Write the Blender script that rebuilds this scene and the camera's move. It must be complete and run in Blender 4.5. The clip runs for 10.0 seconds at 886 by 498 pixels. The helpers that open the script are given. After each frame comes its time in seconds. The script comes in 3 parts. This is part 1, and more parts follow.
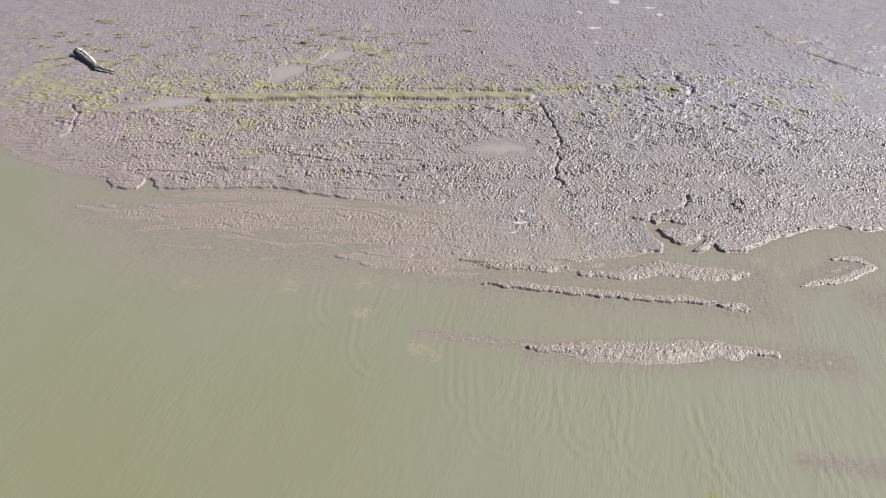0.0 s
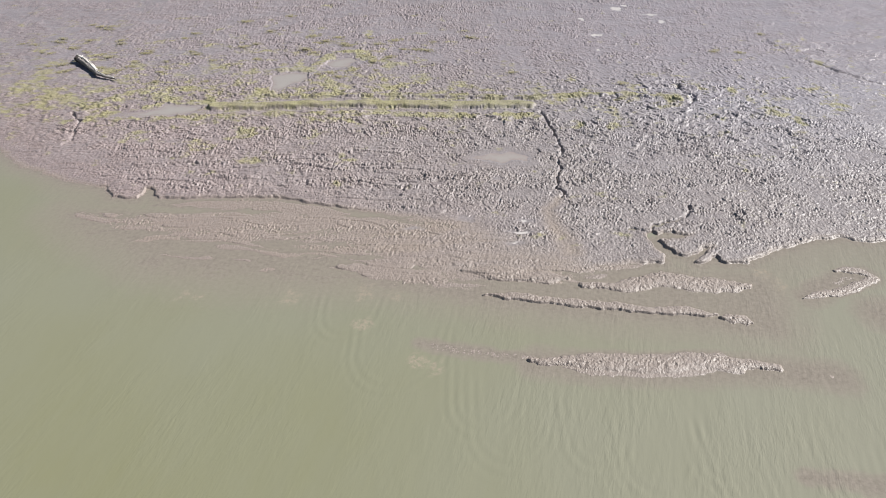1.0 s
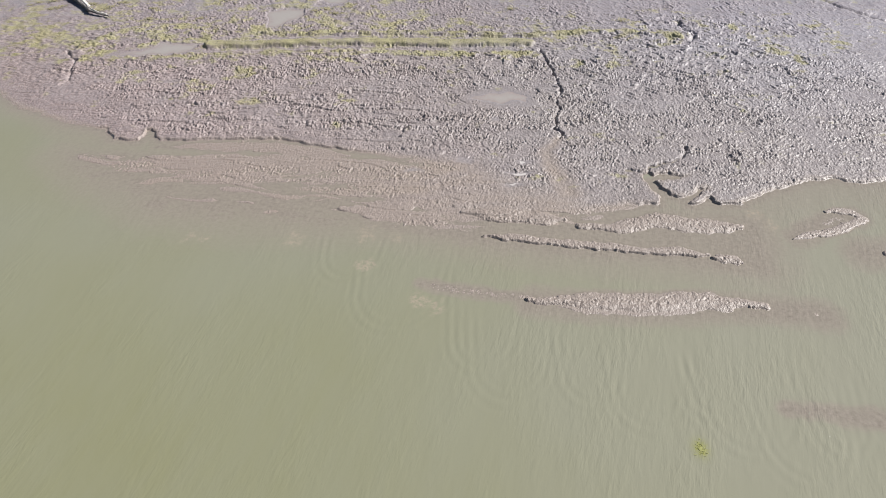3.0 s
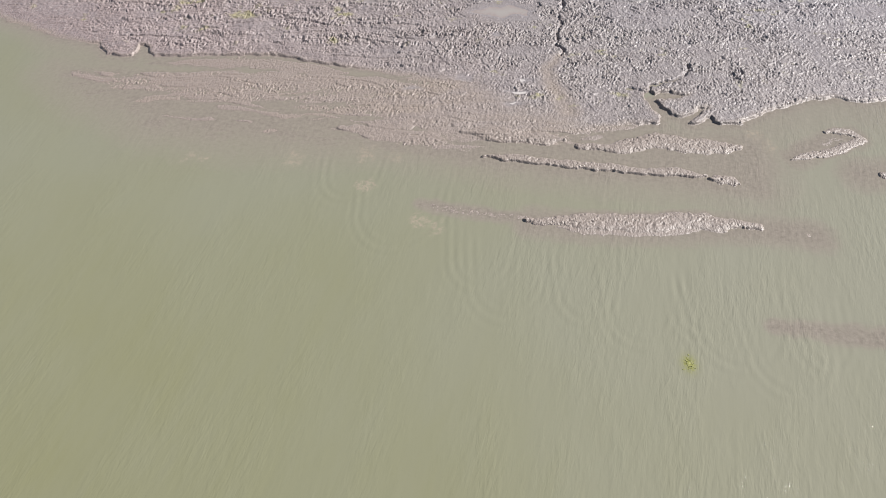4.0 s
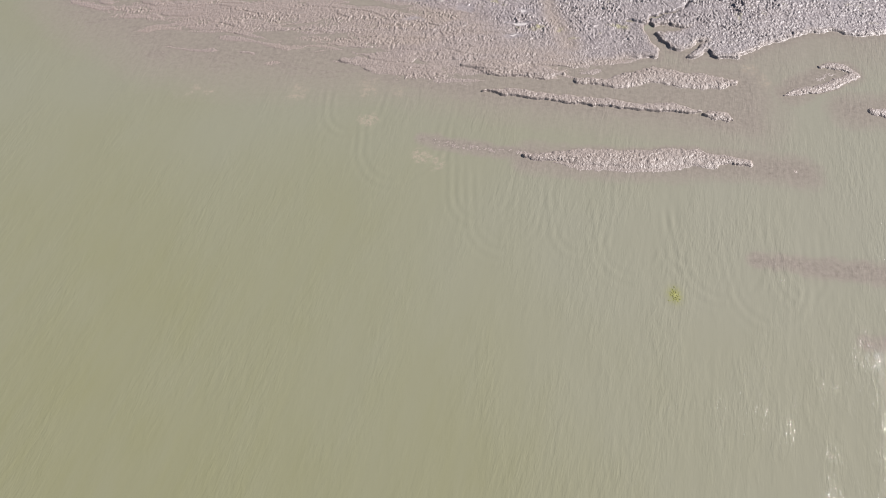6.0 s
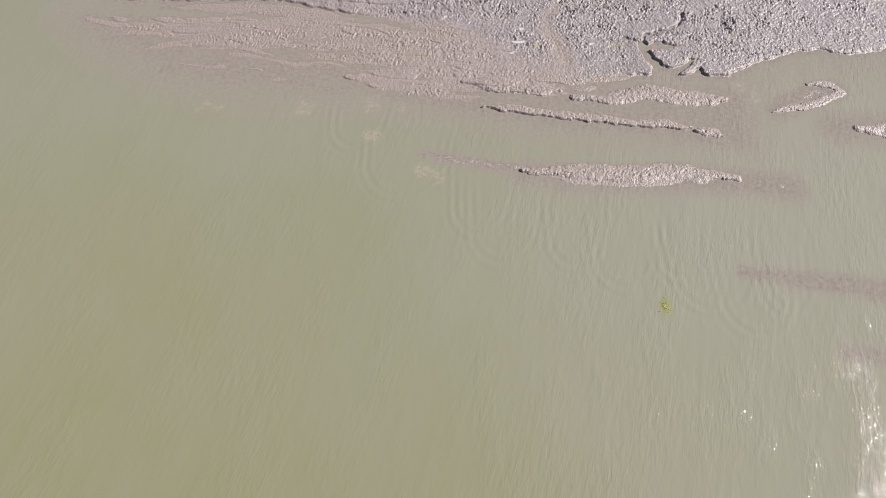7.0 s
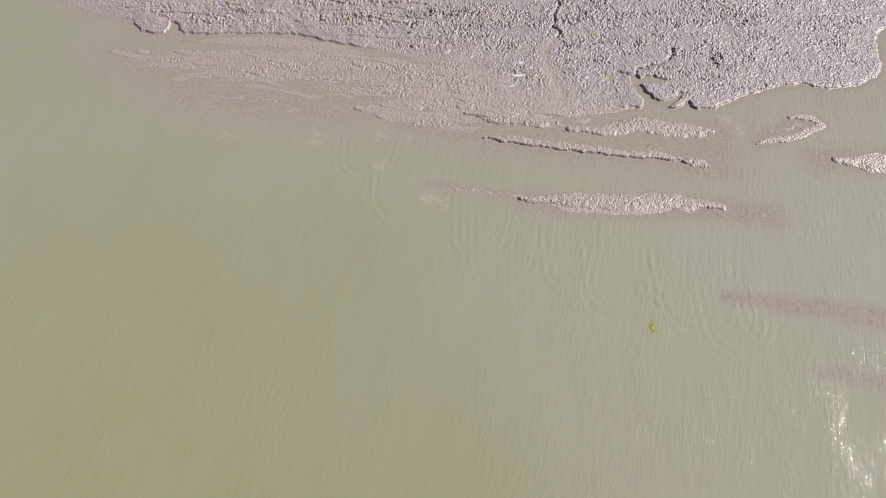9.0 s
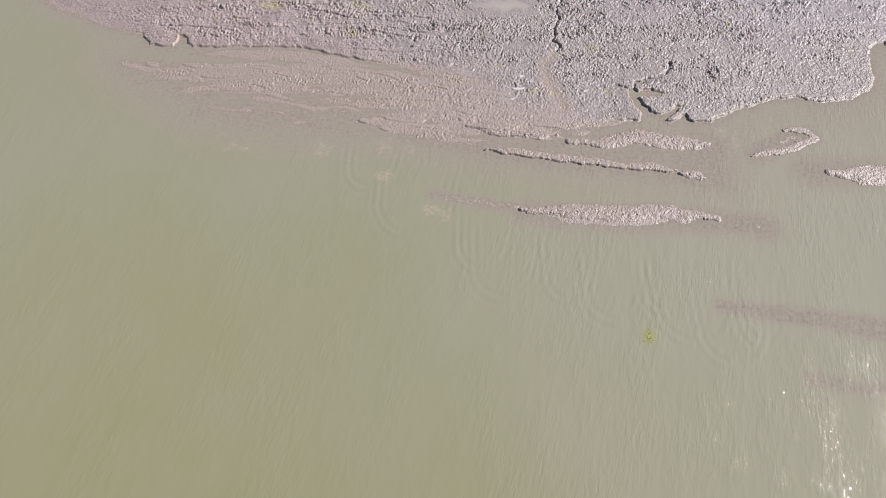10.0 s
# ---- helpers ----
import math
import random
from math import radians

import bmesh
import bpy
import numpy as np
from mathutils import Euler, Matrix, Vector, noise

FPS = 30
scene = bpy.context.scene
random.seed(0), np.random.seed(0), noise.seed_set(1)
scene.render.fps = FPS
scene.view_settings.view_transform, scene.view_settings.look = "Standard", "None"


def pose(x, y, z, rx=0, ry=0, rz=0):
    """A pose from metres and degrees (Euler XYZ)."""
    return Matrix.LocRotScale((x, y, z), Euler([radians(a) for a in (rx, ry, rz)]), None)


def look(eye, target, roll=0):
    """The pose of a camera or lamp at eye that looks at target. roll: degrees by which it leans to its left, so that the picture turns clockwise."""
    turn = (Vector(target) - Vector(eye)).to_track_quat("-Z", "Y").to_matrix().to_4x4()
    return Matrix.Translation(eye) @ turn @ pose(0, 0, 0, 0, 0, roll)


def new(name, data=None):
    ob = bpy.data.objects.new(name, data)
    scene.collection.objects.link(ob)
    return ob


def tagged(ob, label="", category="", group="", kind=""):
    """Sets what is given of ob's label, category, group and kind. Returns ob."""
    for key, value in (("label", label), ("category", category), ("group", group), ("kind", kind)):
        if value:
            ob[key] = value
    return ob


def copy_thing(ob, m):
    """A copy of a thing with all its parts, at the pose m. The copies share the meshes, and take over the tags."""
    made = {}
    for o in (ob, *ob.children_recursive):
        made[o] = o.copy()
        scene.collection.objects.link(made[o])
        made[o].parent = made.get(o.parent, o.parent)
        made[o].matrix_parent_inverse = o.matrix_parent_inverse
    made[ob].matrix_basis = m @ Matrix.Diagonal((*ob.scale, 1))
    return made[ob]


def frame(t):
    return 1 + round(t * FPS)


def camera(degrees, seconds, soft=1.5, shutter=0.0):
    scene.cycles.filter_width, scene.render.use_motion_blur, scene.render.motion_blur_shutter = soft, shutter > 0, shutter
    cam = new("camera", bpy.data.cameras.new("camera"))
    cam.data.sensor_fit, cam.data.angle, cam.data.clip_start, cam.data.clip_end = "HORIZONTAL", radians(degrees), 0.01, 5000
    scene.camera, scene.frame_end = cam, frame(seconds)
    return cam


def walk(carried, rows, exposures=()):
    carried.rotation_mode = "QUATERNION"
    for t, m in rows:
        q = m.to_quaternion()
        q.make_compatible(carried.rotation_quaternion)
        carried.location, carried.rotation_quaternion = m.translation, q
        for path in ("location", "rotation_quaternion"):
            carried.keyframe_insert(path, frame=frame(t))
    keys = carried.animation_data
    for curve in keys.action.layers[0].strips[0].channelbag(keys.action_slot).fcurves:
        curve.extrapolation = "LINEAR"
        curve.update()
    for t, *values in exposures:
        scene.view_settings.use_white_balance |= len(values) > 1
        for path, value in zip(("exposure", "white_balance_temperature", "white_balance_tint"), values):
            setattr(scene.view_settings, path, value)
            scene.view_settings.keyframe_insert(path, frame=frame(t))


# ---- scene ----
cam = camera(65.0, 10.0, soft=0.5)
PATH = [
    (0, (-6.310, -34.205, 36.000), (-6.310, 11.580, 0.0), -0.69),
    (0.5, (-6.307, -33.732, 36.174), (-6.379, 12.523, 0.0), -0.69),
    (1, (-6.302, -33.621, 36.453), (-6.382, 13.035, 0.0), -0.67),
    (1.5, (-6.326, -33.719, 36.765), (-6.370, 12.918, 0.0), -0.68),
    (2, (-6.422, -33.813, 37.086), (-6.356, 11.995, 0.0), -0.67),
    (2.2, (-6.453, -33.862, 37.219), (-6.381, 11.347, 0.0), -0.68),
    (3.5, (-6.633, -34.291, 38.147), (-6.446, 1.319, 0.0), -0.51),
    (4, (-6.733, -34.274, 38.604), (-6.491, -2.507, 0.0), -0.35),
    (4.5, (-6.823, -34.283, 39.058), (-6.555, -5.360, 0.0), -0.26),
    (5, (-6.961, -34.225, 39.508), (-6.614, -7.289, 0.0), -0.05),
    (6.5, (-7.156, -34.668, 42.529), (-6.665, -7.893, 0.0), 0.41),
    (7, (-7.144, -34.921, 43.685), (-6.698, -7.232, 0.0), 0.36),
    (7.5, (-7.140, -35.204, 44.853), (-6.762, -6.590, 0.0), 0.32),
    (8, (-7.194, -35.397, 45.924), (-6.819, -5.980, 0.0), 0.40),
    (8.5, (-7.241, -35.611, 46.836), (-6.907, -5.450, 0.0), 0.33),
    (9, (-7.284, -35.852, 47.623), (-6.958, -4.966, 0.0), 0.40),
    (9.5, (-7.337, -36.069, 48.393), (-7.026, -4.458, 0.0), 0.43),
    (10, (-7.425, -36.254, 49.175), (-7.145, -3.974, 0.0), 0.44),
]
EXPOSURES = [(0, 0.755, 6500, 10), (3.3, 0.755, 6500, 11), (5, 0.76, 6500, 13), (6.6, 0.78, 6500, 16), (10, 0.78, 6500, 16)]
walk(cam, [(t, look(eye, target, roll)) for t, eye, target, roll in PATH], EXPOSURES)

# ---- light ----
SUN_AZIMUTH = 78.0    # degrees from +y towards +x
SUN_HEIGHT = 40.0
world = bpy.data.worlds.new("sky")
scene.world = world
world.use_nodes = True
wn = world.node_tree
sky = wn.nodes.new("ShaderNodeTexSky")
sky.sky_type, sky.sun_disc = "NISHITA", False
sky.sun_elevation, sky.sun_rotation = radians(SUN_HEIGHT), radians(SUN_AZIMUTH)
sky.air_density, sky.dust_density = 0.9, 0.3
wn.nodes["Background"].inputs["Strength"].default_value = 0.04
wn.links.new(sky.outputs[0], wn.nodes["Background"].inputs["Color"])
sun = new("sun", bpy.data.lights.new("sun", "SUN"))
sun.data.energy, sun.data.angle, sun.data.color = 5.0, radians(0.5), (1.0, 0.975, 0.935)
a, h = radians(SUN_AZIMUTH), radians(SUN_HEIGHT)
sun.matrix_world = look((60 * math.sin(a) * math.cos(h), 60 * math.cos(a) * math.cos(h), 60 * math.sin(h)), (0, 0, 0))


# ---- materials ----
class Nodes:
    """A material's node tree with short ways to add nodes."""

    def __init__(self, name):
        self.mat = bpy.data.materials.new(name)
        self.mat.use_nodes = True
        self.tree = self.mat.node_tree
        self.bsdf = self.tree.nodes["Principled BSDF"]
        self.out = self.tree.nodes["Material Output"]

    def add(self, kind, **sets):
        n = self.tree.nodes.new("ShaderNode" + kind)
        for key, value in sets.items():
            if key in n.inputs:
                n.inputs[key].default_value = value
        return n

    def link(self, a, b):
        self.tree.links.new(a, b)

    def place(self, sx=1.0, sy=1.0, sz=1.0, turn=0.0):
        """The place in the world, turned and then stretched: with sy below 1 marks are drawn out towards turn degrees east of north."""
        at = self.add("NewGeometry").outputs["Position"]
        for key, v in (("Rotation", (0, 0, radians(turn))), ("Scale", (sx, sy, sz))):
            m = self.add("Mapping")
            m.inputs[key].default_value = v
            self.link(at, m.inputs["Vector"])
            at = m.outputs[0]
        return at

    def noise(self, vec, scale, detail=4.0, rough=0.55, warp=0.0):
        n = self.add("TexNoise", Scale=scale, Detail=detail, Roughness=rough, Distortion=warp)
        self.link(vec, n.inputs["Vector"])
        return n.outputs["Fac"]

    def ramp(self, fac, stops):
        n = self.add("ValToRGB")
        e = n.color_ramp.elements
        while len(e) < len(stops):
            e.new(0.5)
        for el, (pos, col) in zip(e, stops):
            el.position, el.color = pos, (*col, 1) if len(col) == 3 else col
        self.link(fac, n.inputs["Fac"])
        return n.outputs["Color"]

    def span(self, fac, lo, hi, out_lo=0.0, out_hi=1.0):
        n = self.add("MapRange")
        for k, v in zip(("From Min", "From Max", "To Min", "To Max"), (lo, hi, out_lo, out_hi)):
            n.inputs[k].default_value = v
        self.link(fac, n.inputs["Value"])
        return n.outputs["Result"]

    def mix(self, fac, one, two):
        n = self.tree.nodes.new("ShaderNodeMix")
        n.data_type = "RGBA"
        for sock, v in ((n.inputs[0], fac), (n.inputs[6], one), (n.inputs[7], two)):
            if isinstance(v, bpy.types.NodeSocket):
                self.link(v, sock)
            elif isinstance(v, tuple):
                sock.default_value = (*v, 1)
            else:
                sock.default_value = v
        return n.outputs[2]

    def calc(self, op, one, two=0.0):
        n = self.tree.nodes.new("ShaderNodeMath")
        n.operation = op
        for sock, v in zip(n.inputs, (one, two)):
            if isinstance(v, bpy.types.NodeSocket):
                self.link(v, sock)
            else:
                sock.default_value = v
        return n.outputs[0]

    def value(self, name):
        n = self.add("Attribute")
        n.attribute_name = name
        return n.outputs["Fac"]

    def bump(self, height, strength, distance, before=None):
        n = self.add("Bump", Strength=strength, Distance=distance)
        self.link(height, n.inputs["Height"])
        if before is not None:
            self.link(before, n.inputs["Normal"])
        return n.outputs["Normal"]


def mud_material():
    m = Nodes("wet mud")
    p = m.place()
    broad, mid, fine = m.noise(p, 0.12, 3), m.noise(p, 1.3, 5), m.noise(p, 9.0, 6, 0.65)
    base = m.ramp(mid, [(0.25, (0.186, 0.162, 0.152)), (0.5, (0.221, 0.192, 0.182)), (0.78, (0.258, 0.228, 0.215))])
    base = m.mix(m.span(broad, 0.35, 0.7, 0.0, 0.6), base, (0.209, 0.187, 0.180))
    east = m.add("SeparateXYZ")                                           # browner mud in the west; bluer far off in the east, sky sheen painted in
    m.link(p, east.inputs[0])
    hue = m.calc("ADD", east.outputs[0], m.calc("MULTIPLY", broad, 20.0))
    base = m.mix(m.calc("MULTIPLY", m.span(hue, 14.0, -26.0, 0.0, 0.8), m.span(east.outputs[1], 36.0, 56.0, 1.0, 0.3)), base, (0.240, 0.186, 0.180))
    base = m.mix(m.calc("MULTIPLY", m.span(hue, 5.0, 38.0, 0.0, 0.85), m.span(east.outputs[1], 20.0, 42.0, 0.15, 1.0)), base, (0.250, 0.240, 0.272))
    base = m.mix(m.span(fine, 0.4, 0.75, 0.0, 0.3), base, (0.152, 0.127, 0.121))
    # farther north the sky's reflection is put into the colour as mauve
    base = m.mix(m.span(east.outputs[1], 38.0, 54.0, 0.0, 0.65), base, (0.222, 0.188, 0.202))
    flecks = m.noise(m.place(1.0, 0.7, 1.0, 22), 5.5, 4, 0.6)
    base = m.mix(m.span(flecks, 0.52, 0.66, 0.0, 0.45), base, (0.402, 0.352, 0.334))
    base = m.mix(m.span(flecks, 0.47, 0.36, 0.0, 0.3), base, (0.105, 0.087, 0.082))
    damp = m.noise(m.place(0.45, 1.0, 1.0, 4), 0.42, 5, 0.6)
    base = m.mix(m.span(damp, 0.48, 0.70, 0.0, 0.4), base, (0.155, 0.128, 0.127))
    silt = m.value("silt")
    base = m.mix(m.span(silt, 0, 1, 0, 0.88), base, (0.240, 0.197, 0.165))
    algae = m.value("algae")
    green = m.ramp(m.noise(p, 4.0, 5), [(0.3, (0.180, 0.168, 0.078)), (0.55, (0.265, 0.248, 0.118)), (0.8, (0.350, 0.326, 0.175))])
    green = m.mix(m.span(m.noise(p, 0.5, 4), 0.42, 0.62, 0.0, 0.5), green, (0.225, 0.192, 0.118))
    base = m.mix(m.calc("MULTIPLY", algae, 0.85), base, green)
    wet = m.value("wet")
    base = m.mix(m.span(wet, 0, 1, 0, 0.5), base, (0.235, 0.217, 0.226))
    # the wettest spots get the sky's white sheen painted into the base colour
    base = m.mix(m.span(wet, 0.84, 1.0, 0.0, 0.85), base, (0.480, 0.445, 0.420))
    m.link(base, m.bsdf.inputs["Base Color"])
    rough = m.span(m.noise(p, 2.2, 3), 0.3, 0.7, 0.36, 0.58)
    rough = m.calc("SUBTRACT", rough, m.calc("MULTIPLY", wet, 0.10))
    rough = m.calc("ADD", rough, m.calc("MULTIPLY", algae, 0.3))
    m.link(rough, m.bsdf.inputs["Roughness"])
    m.bsdf.inputs["IOR"].default_value = 1.45
    dry = m.calc("SUBTRACT", 1.0, m.calc("MULTIPLY", wet, 0.85))
    n1 = m.bump(m.calc("MULTIPLY", m.noise(m.place(1.0, 0.65, 1.0, 20), 5.0, 3, 0.5, 0.3), dry), 1.0, 0.07)
    n2 = m.bump(m.calc("MULTIPLY", m.noise(m.place(1.0, 0.75, 1.0, 20), 12.0, 2, 0.5), dry), 1.0, 0.04, n1)
    m.link(n2, m.bsdf.inputs["Normal"])
    m.link(n2, m.bsdf.inputs["Coat Normal"])
    m.link(m.span(m.noise(p, 0.6, 4), 0.3, 0.7, 0.05, 0.32), m.bsdf.inputs["Coat Weight"])
    m.link(m.span(wet, 0, 1, 0.36, 0.22), m.bsdf.inputs["Coat Roughness"])
    m.bsdf.inputs["Coat IOR"].default_value = 1.38
    return m.mat


def water_material(name, deep, pale, silty, clear, ripple, gloss=0.04, under_water=((0.148, 0.130, 0.108), (0.243, 0.212, 0.180))):
    """Turbid water, in which the colour of the bed is lost with depth. clear: the depth in metres at which it is two thirds gone."""
    m = Nodes(name)
    p = m.place()
    where = m.add("SeparateXYZ")                                          # greyer towards the shore, and to the east for the sky's reflection, painted in
    m.link(p, where.inputs[0])
    broad = m.calc("ADD", m.calc("MULTIPLY", m.noise(p, 0.05, 3), 0.9), m.calc("ADD", m.calc("MULTIPLY", where.outputs[1], 0.013), m.calc("MULTIPLY", where.outputs[0], 0.004)))
    body = m.mix(m.span(broad, -0.05, 0.55), deep, pale)
    body = m.mix(m.span(m.noise(m.place(1, 0.22, 1, 17), 0.9, 4), 0.35, 0.75, 0, 0.25), body, pale)
    # sheen of the eastern water, put into its body colour along with the chop
    body = m.mix(m.span(m.value("chop"), 0.6, 1.15, 0.0, 0.55), body, (0.232, 0.224, 0.182))
    body = m.mix(m.span(m.value("depth"), 0.03, 0.24, 0.95, 0.0), body, silty)
    body = m.mix(m.calc("MULTIPLY", m.value("plume"), m.span(m.noise(p, 3.2, 4, 0.65), 0.42, 0.60, 0.05, 0.9)), body, (0.280, 0.240, 0.186))
    body = m.mix(m.calc("MULTIPLY", m.value("weed"), m.span(m.noise(p, 5.0, 4), 0.35, 0.65, 0.4, 1.0)), body, (0.200, 0.205, 0.030))
    lumpy = m.noise(m.place(1.0, 0.7, 1.0, 10), 3.2, 4, 0.6)
    deeper = m.calc("MAXIMUM", m.calc("ADD", m.value("depth"), m.span(lumpy, 0.3, 0.7, 0.035, -0.04)), 0.0)
    thick = m.calc("SUBTRACT", 1.0, m.calc("POWER", 2.718, m.calc("MULTIPLY", deeper, -1.0 / clear)))
    bed = m.ramp(m.noise(p, 3.0, 6, 0.7), [(0.3, under_water[0]), (0.7, under_water[1])])
    under = m.add("BsdfDiffuse")
    m.link(m.mix(thick, bed, body), under.inputs["Color"])
    gusts = m.span(m.noise(m.place(1, 0.5, 1, 17), 0.22, 3), 0.38, 0.62, 0.15, 1.45)
    chop = m.calc("MULTIPLY", m.value("chop"), gusts)
    n1 = m.bump(m.calc("MULTIPLY", chop, m.noise(m.place(1.0, 0.26, 1.0, 17), 3.4, 1, 0.5, 0.25)), ripple, 0.028)
    n2 = m.bump(m.calc("MULTIPLY", chop, m.noise(m.place(1.0, 0.7, 1.0, 12), 5.0, 1, 0.5, 0.1)), ripple, 0.030, n1)
    n2 = m.bump(m.calc("MULTIPLY", chop, m.noise(m.place(1.0, 0.6, 1.0, 10), 14.0, 1)), ripple, 0.007, n2)
    streaks = m.noise(m.place(1.0, 0.24, 1.0, 17), 3.0, 2, 0.6, 0.25)
    wavelets = m.bump(m.calc("MULTIPLY", chop, streaks), ripple * 0.6, 0.055)
    m.link(wavelets, under.inputs["Normal"])
    shine = m.add("BsdfGlossy", Roughness=gloss)
    m.link(n2, shine.inputs["Normal"])
    fres = m.add("Fresnel", IOR=1.333)
    m.link(n2, fres.inputs["Normal"])
    top = m.add("MixShader")
    m.link(fres.outputs[0], top.inputs[0])
    m.link(under.outputs[0], top.inputs[1])
    m.link(shine.outputs[0], top.inputs[2])
    m.link(top.outputs[0], m.out.inputs["Surface"])
    return m.mat


def wood_material(name, dark, light):
    m = Nodes(name)
    co = m.add("TexCoord").outputs["UV"]
    mp = m.add("Mapping")
    mp.inputs["Scale"].default_value = (9.0, 0.9, 1)
    m.link(co, mp.inputs["Vector"])
    grain = m.noise(mp.outputs[0], 3.0, 6, 0.65, 0.4)
    p = m.place()
    base = m.ramp(grain, [(0.3, dark), (0.5, tuple((a + b) / 2 for a, b in zip(dark, light))), (0.72, light)])
    base = m.mix(m.span(m.noise(p, 2.0, 4), 0.50, 0.75, 0, 0.6), base, dark)
    m.link(base, m.bsdf.inputs["Base Color"])
    m.bsdf.inputs["Roughness"].default_value = 0.8
    m.link(m.bump(grain, 0.9, 0.05), m.bsdf.inputs["Normal"])
    return m.mat


def weed_material(name, dark, light):
    m = Nodes(name)
    p = m.place()
    r = m.add("NewGeometry").outputs["Random Per Island"]
    base = m.ramp(m.calc("ADD", m.calc("MULTIPLY", r, 0.6), m.calc("MULTIPLY", m.noise(p, 1.0, 3), 0.5)), [(0.2, dark), (0.8, light)])
    m.link(base, m.bsdf.inputs["Base Color"])
    m.bsdf.inputs["Roughness"].default_value = 0.75
    return m.mat


MUD = mud_material()
SEA = water_material("turbid water", (0.181, 0.179, 0.102), (0.198, 0.198, 0.144), (0.224, 0.199, 0.164), 0.11, 1.0)
POOL = water_material("silty puddle water", (0.325, 0.306, 0.290), (0.350, 0.332, 0.316), (0.272, 0.250, 0.234), 0.05, 0.06, 0.1, ((0.235, 0.198, 0.186), (0.285, 0.245, 0.230)))
BLEACHED = wood_material("bleached driftwood", (0.16, 0.14, 0.125), (0.88, 0.84, 0.78))
WEATHERED = wood_material("weathered driftwood", (0.016, 0.013, 0.012), (0.42, 0.38, 0.35))
ROT = wood_material("dark rotten wood", (0.010, 0.008, 0.008), (0.07, 0.06, 0.052))
WEED = weed_material("algae turf", (0.205, 0.189, 0.102), (0.315, 0.290, 0.165))
CLUMP = weed_material("olive weed heap", (0.165, 0.145, 0.088), (0.265, 0.233, 0.138))
FROND = weed_material("olive weed fronds", (0.200, 0.180, 0.098), (0.320, 0.288, 0.160))
FLOATING = weed_material("floating algae", (0.205, 0.210, 0.055), (0.245, 0.245, 0.085))


# ---- shapes of the land ----
def hashed(ix, iy, seed):
    v = (ix * 374761393 + iy * 668265263 + seed * 974634777) & 0xFFFFFFFF
    v = ((v ^ (v >> 13)) * 1274126177) & 0xFFFFFFFF
    return (v ^ (v >> 16)) & 0xFFFF


def grain(x, y, size, seed=0):
    """Smooth noise of about -1 to 1, in lumps of that size."""
    x, y = x / size, y / size
    ix, iy = np.floor(x).astype(np.int64), np.floor(y).astype(np.int64)
    fx, fy = (x - ix).astype(np.float32), (y - iy).astype(np.float32)
    u, v = fx * fx * fx * (fx * (fx * 6 - 15) + 10), fy * fy * fy * (fy * (fy * 6 - 15) + 10)

    def corner(dx, dy):
        turn = hashed(ix + dx, iy + dy, seed).astype(np.float32) * np.float32(2 * np.pi / 65536)
        return np.cos(turn) * (fx - dx) + np.sin(turn) * (fy - dy)

    low = corner(0, 0) * (1 - u) + corner(1, 0) * u
    high = corner(0, 1) * (1 - u) + corner(1, 1) * u
    return 1.5 * (low * (1 - v) + high * v)


def terraces(x, y, size, mess, seed):
    """Low steps, 0 to 1, that fall sharply towards -y and slope gently back."""
    at = y / size + mess * grain(x * 0.5, y, 1.3 * size, seed) + 0.12 * mess * grain(x, y, 0.4 * size, seed + 1)
    at = at - np.floor(at)
    return (1 - at) * soft(at, 0.0, 0.07) - 0.6 * soft(at, 0.92, 0.97)


def soft(v, lo, hi):
    k = np.clip((v - lo) / (hi - lo), 0, 1)
    return k * k * (3 - 2 * k)


def off_line(x, y, line, reach=4.0):
    """The distance from a line of points, and how far along it (0 to 1); 99 beyond reach."""
    line = np.array(line, float)
    d = np.full(x.shape, 99.0, np.float32)
    s = np.zeros(x.shape, np.float32)
    box = (x > line[:, 0].min() - reach) & (x < line[:, 0].max() + reach) & (y > line[:, 1].min() - reach) & (y < line[:, 1].max() + reach)
    if not box.any():
        return d, s
    px, py = x[box], y[box]
    best, along = np.full(px.shape, 99.0), np.zeros(px.shape)
    n = len(line) - 1
    for i in range(n):
        a, b = line[i], line[i + 1]
        e = b - a
        t = np.clip(((px - a[0]) * e[0] + (py - a[1]) * e[1]) / (e @ e), 0, 1)
        q = np.hypot(px - a[0] - t * e[0], py - a[1] - t * e[1])
        near = q < best
        best = np.where(near, q, best)
        along = np.where(near, (i + t) / n, along)
    d[box], s[box] = best, along
    return d, s


def inside(x, y, ring, reach=30.0):
    """The distance from a ring's edge: above 0 inside it, below 0 outside."""
    d, _ = off_line(x, y, list(ring) + [ring[0]], reach)
    odd = np.zeros(x.shape, bool)
    for (x0, y0), (x1, y1) in zip(ring, list(ring[1:]) + [ring[0]]):
        if y0 != y1:
            odd ^= ((y0 > y) != (y1 > y)) & (x < (x1 - x0) * (y - y0) / (y1 - y0) + x0)
    return np.where(odd, d, -d)


# the edge of the mud flat, from west to east
WEST_SHORE = [(-2500, 300), (-160, 75), (-90, 42), (-53.2, 31.2), (-49.1, 27.7), (-46.6, 26.6), (-43.3, 24.8), (-40.1, 23.7),
              (-39.0, 23.4), (-38.5, 22.7), (-37.7, 21.7), (-36.2, 21.3), (-35.2, 21.3), (-34.8, 22.9), (-34.3, 22.9), (-33.8, 21.9),
              (-33.1, 21.2), (-29.8, 21.2), (-24.2, 21.2), (-21.5, 21.0), (-18.7, 20.2), (-16.0, 19.4), (-13.3, 19.0), (-10.7, 18.4)]
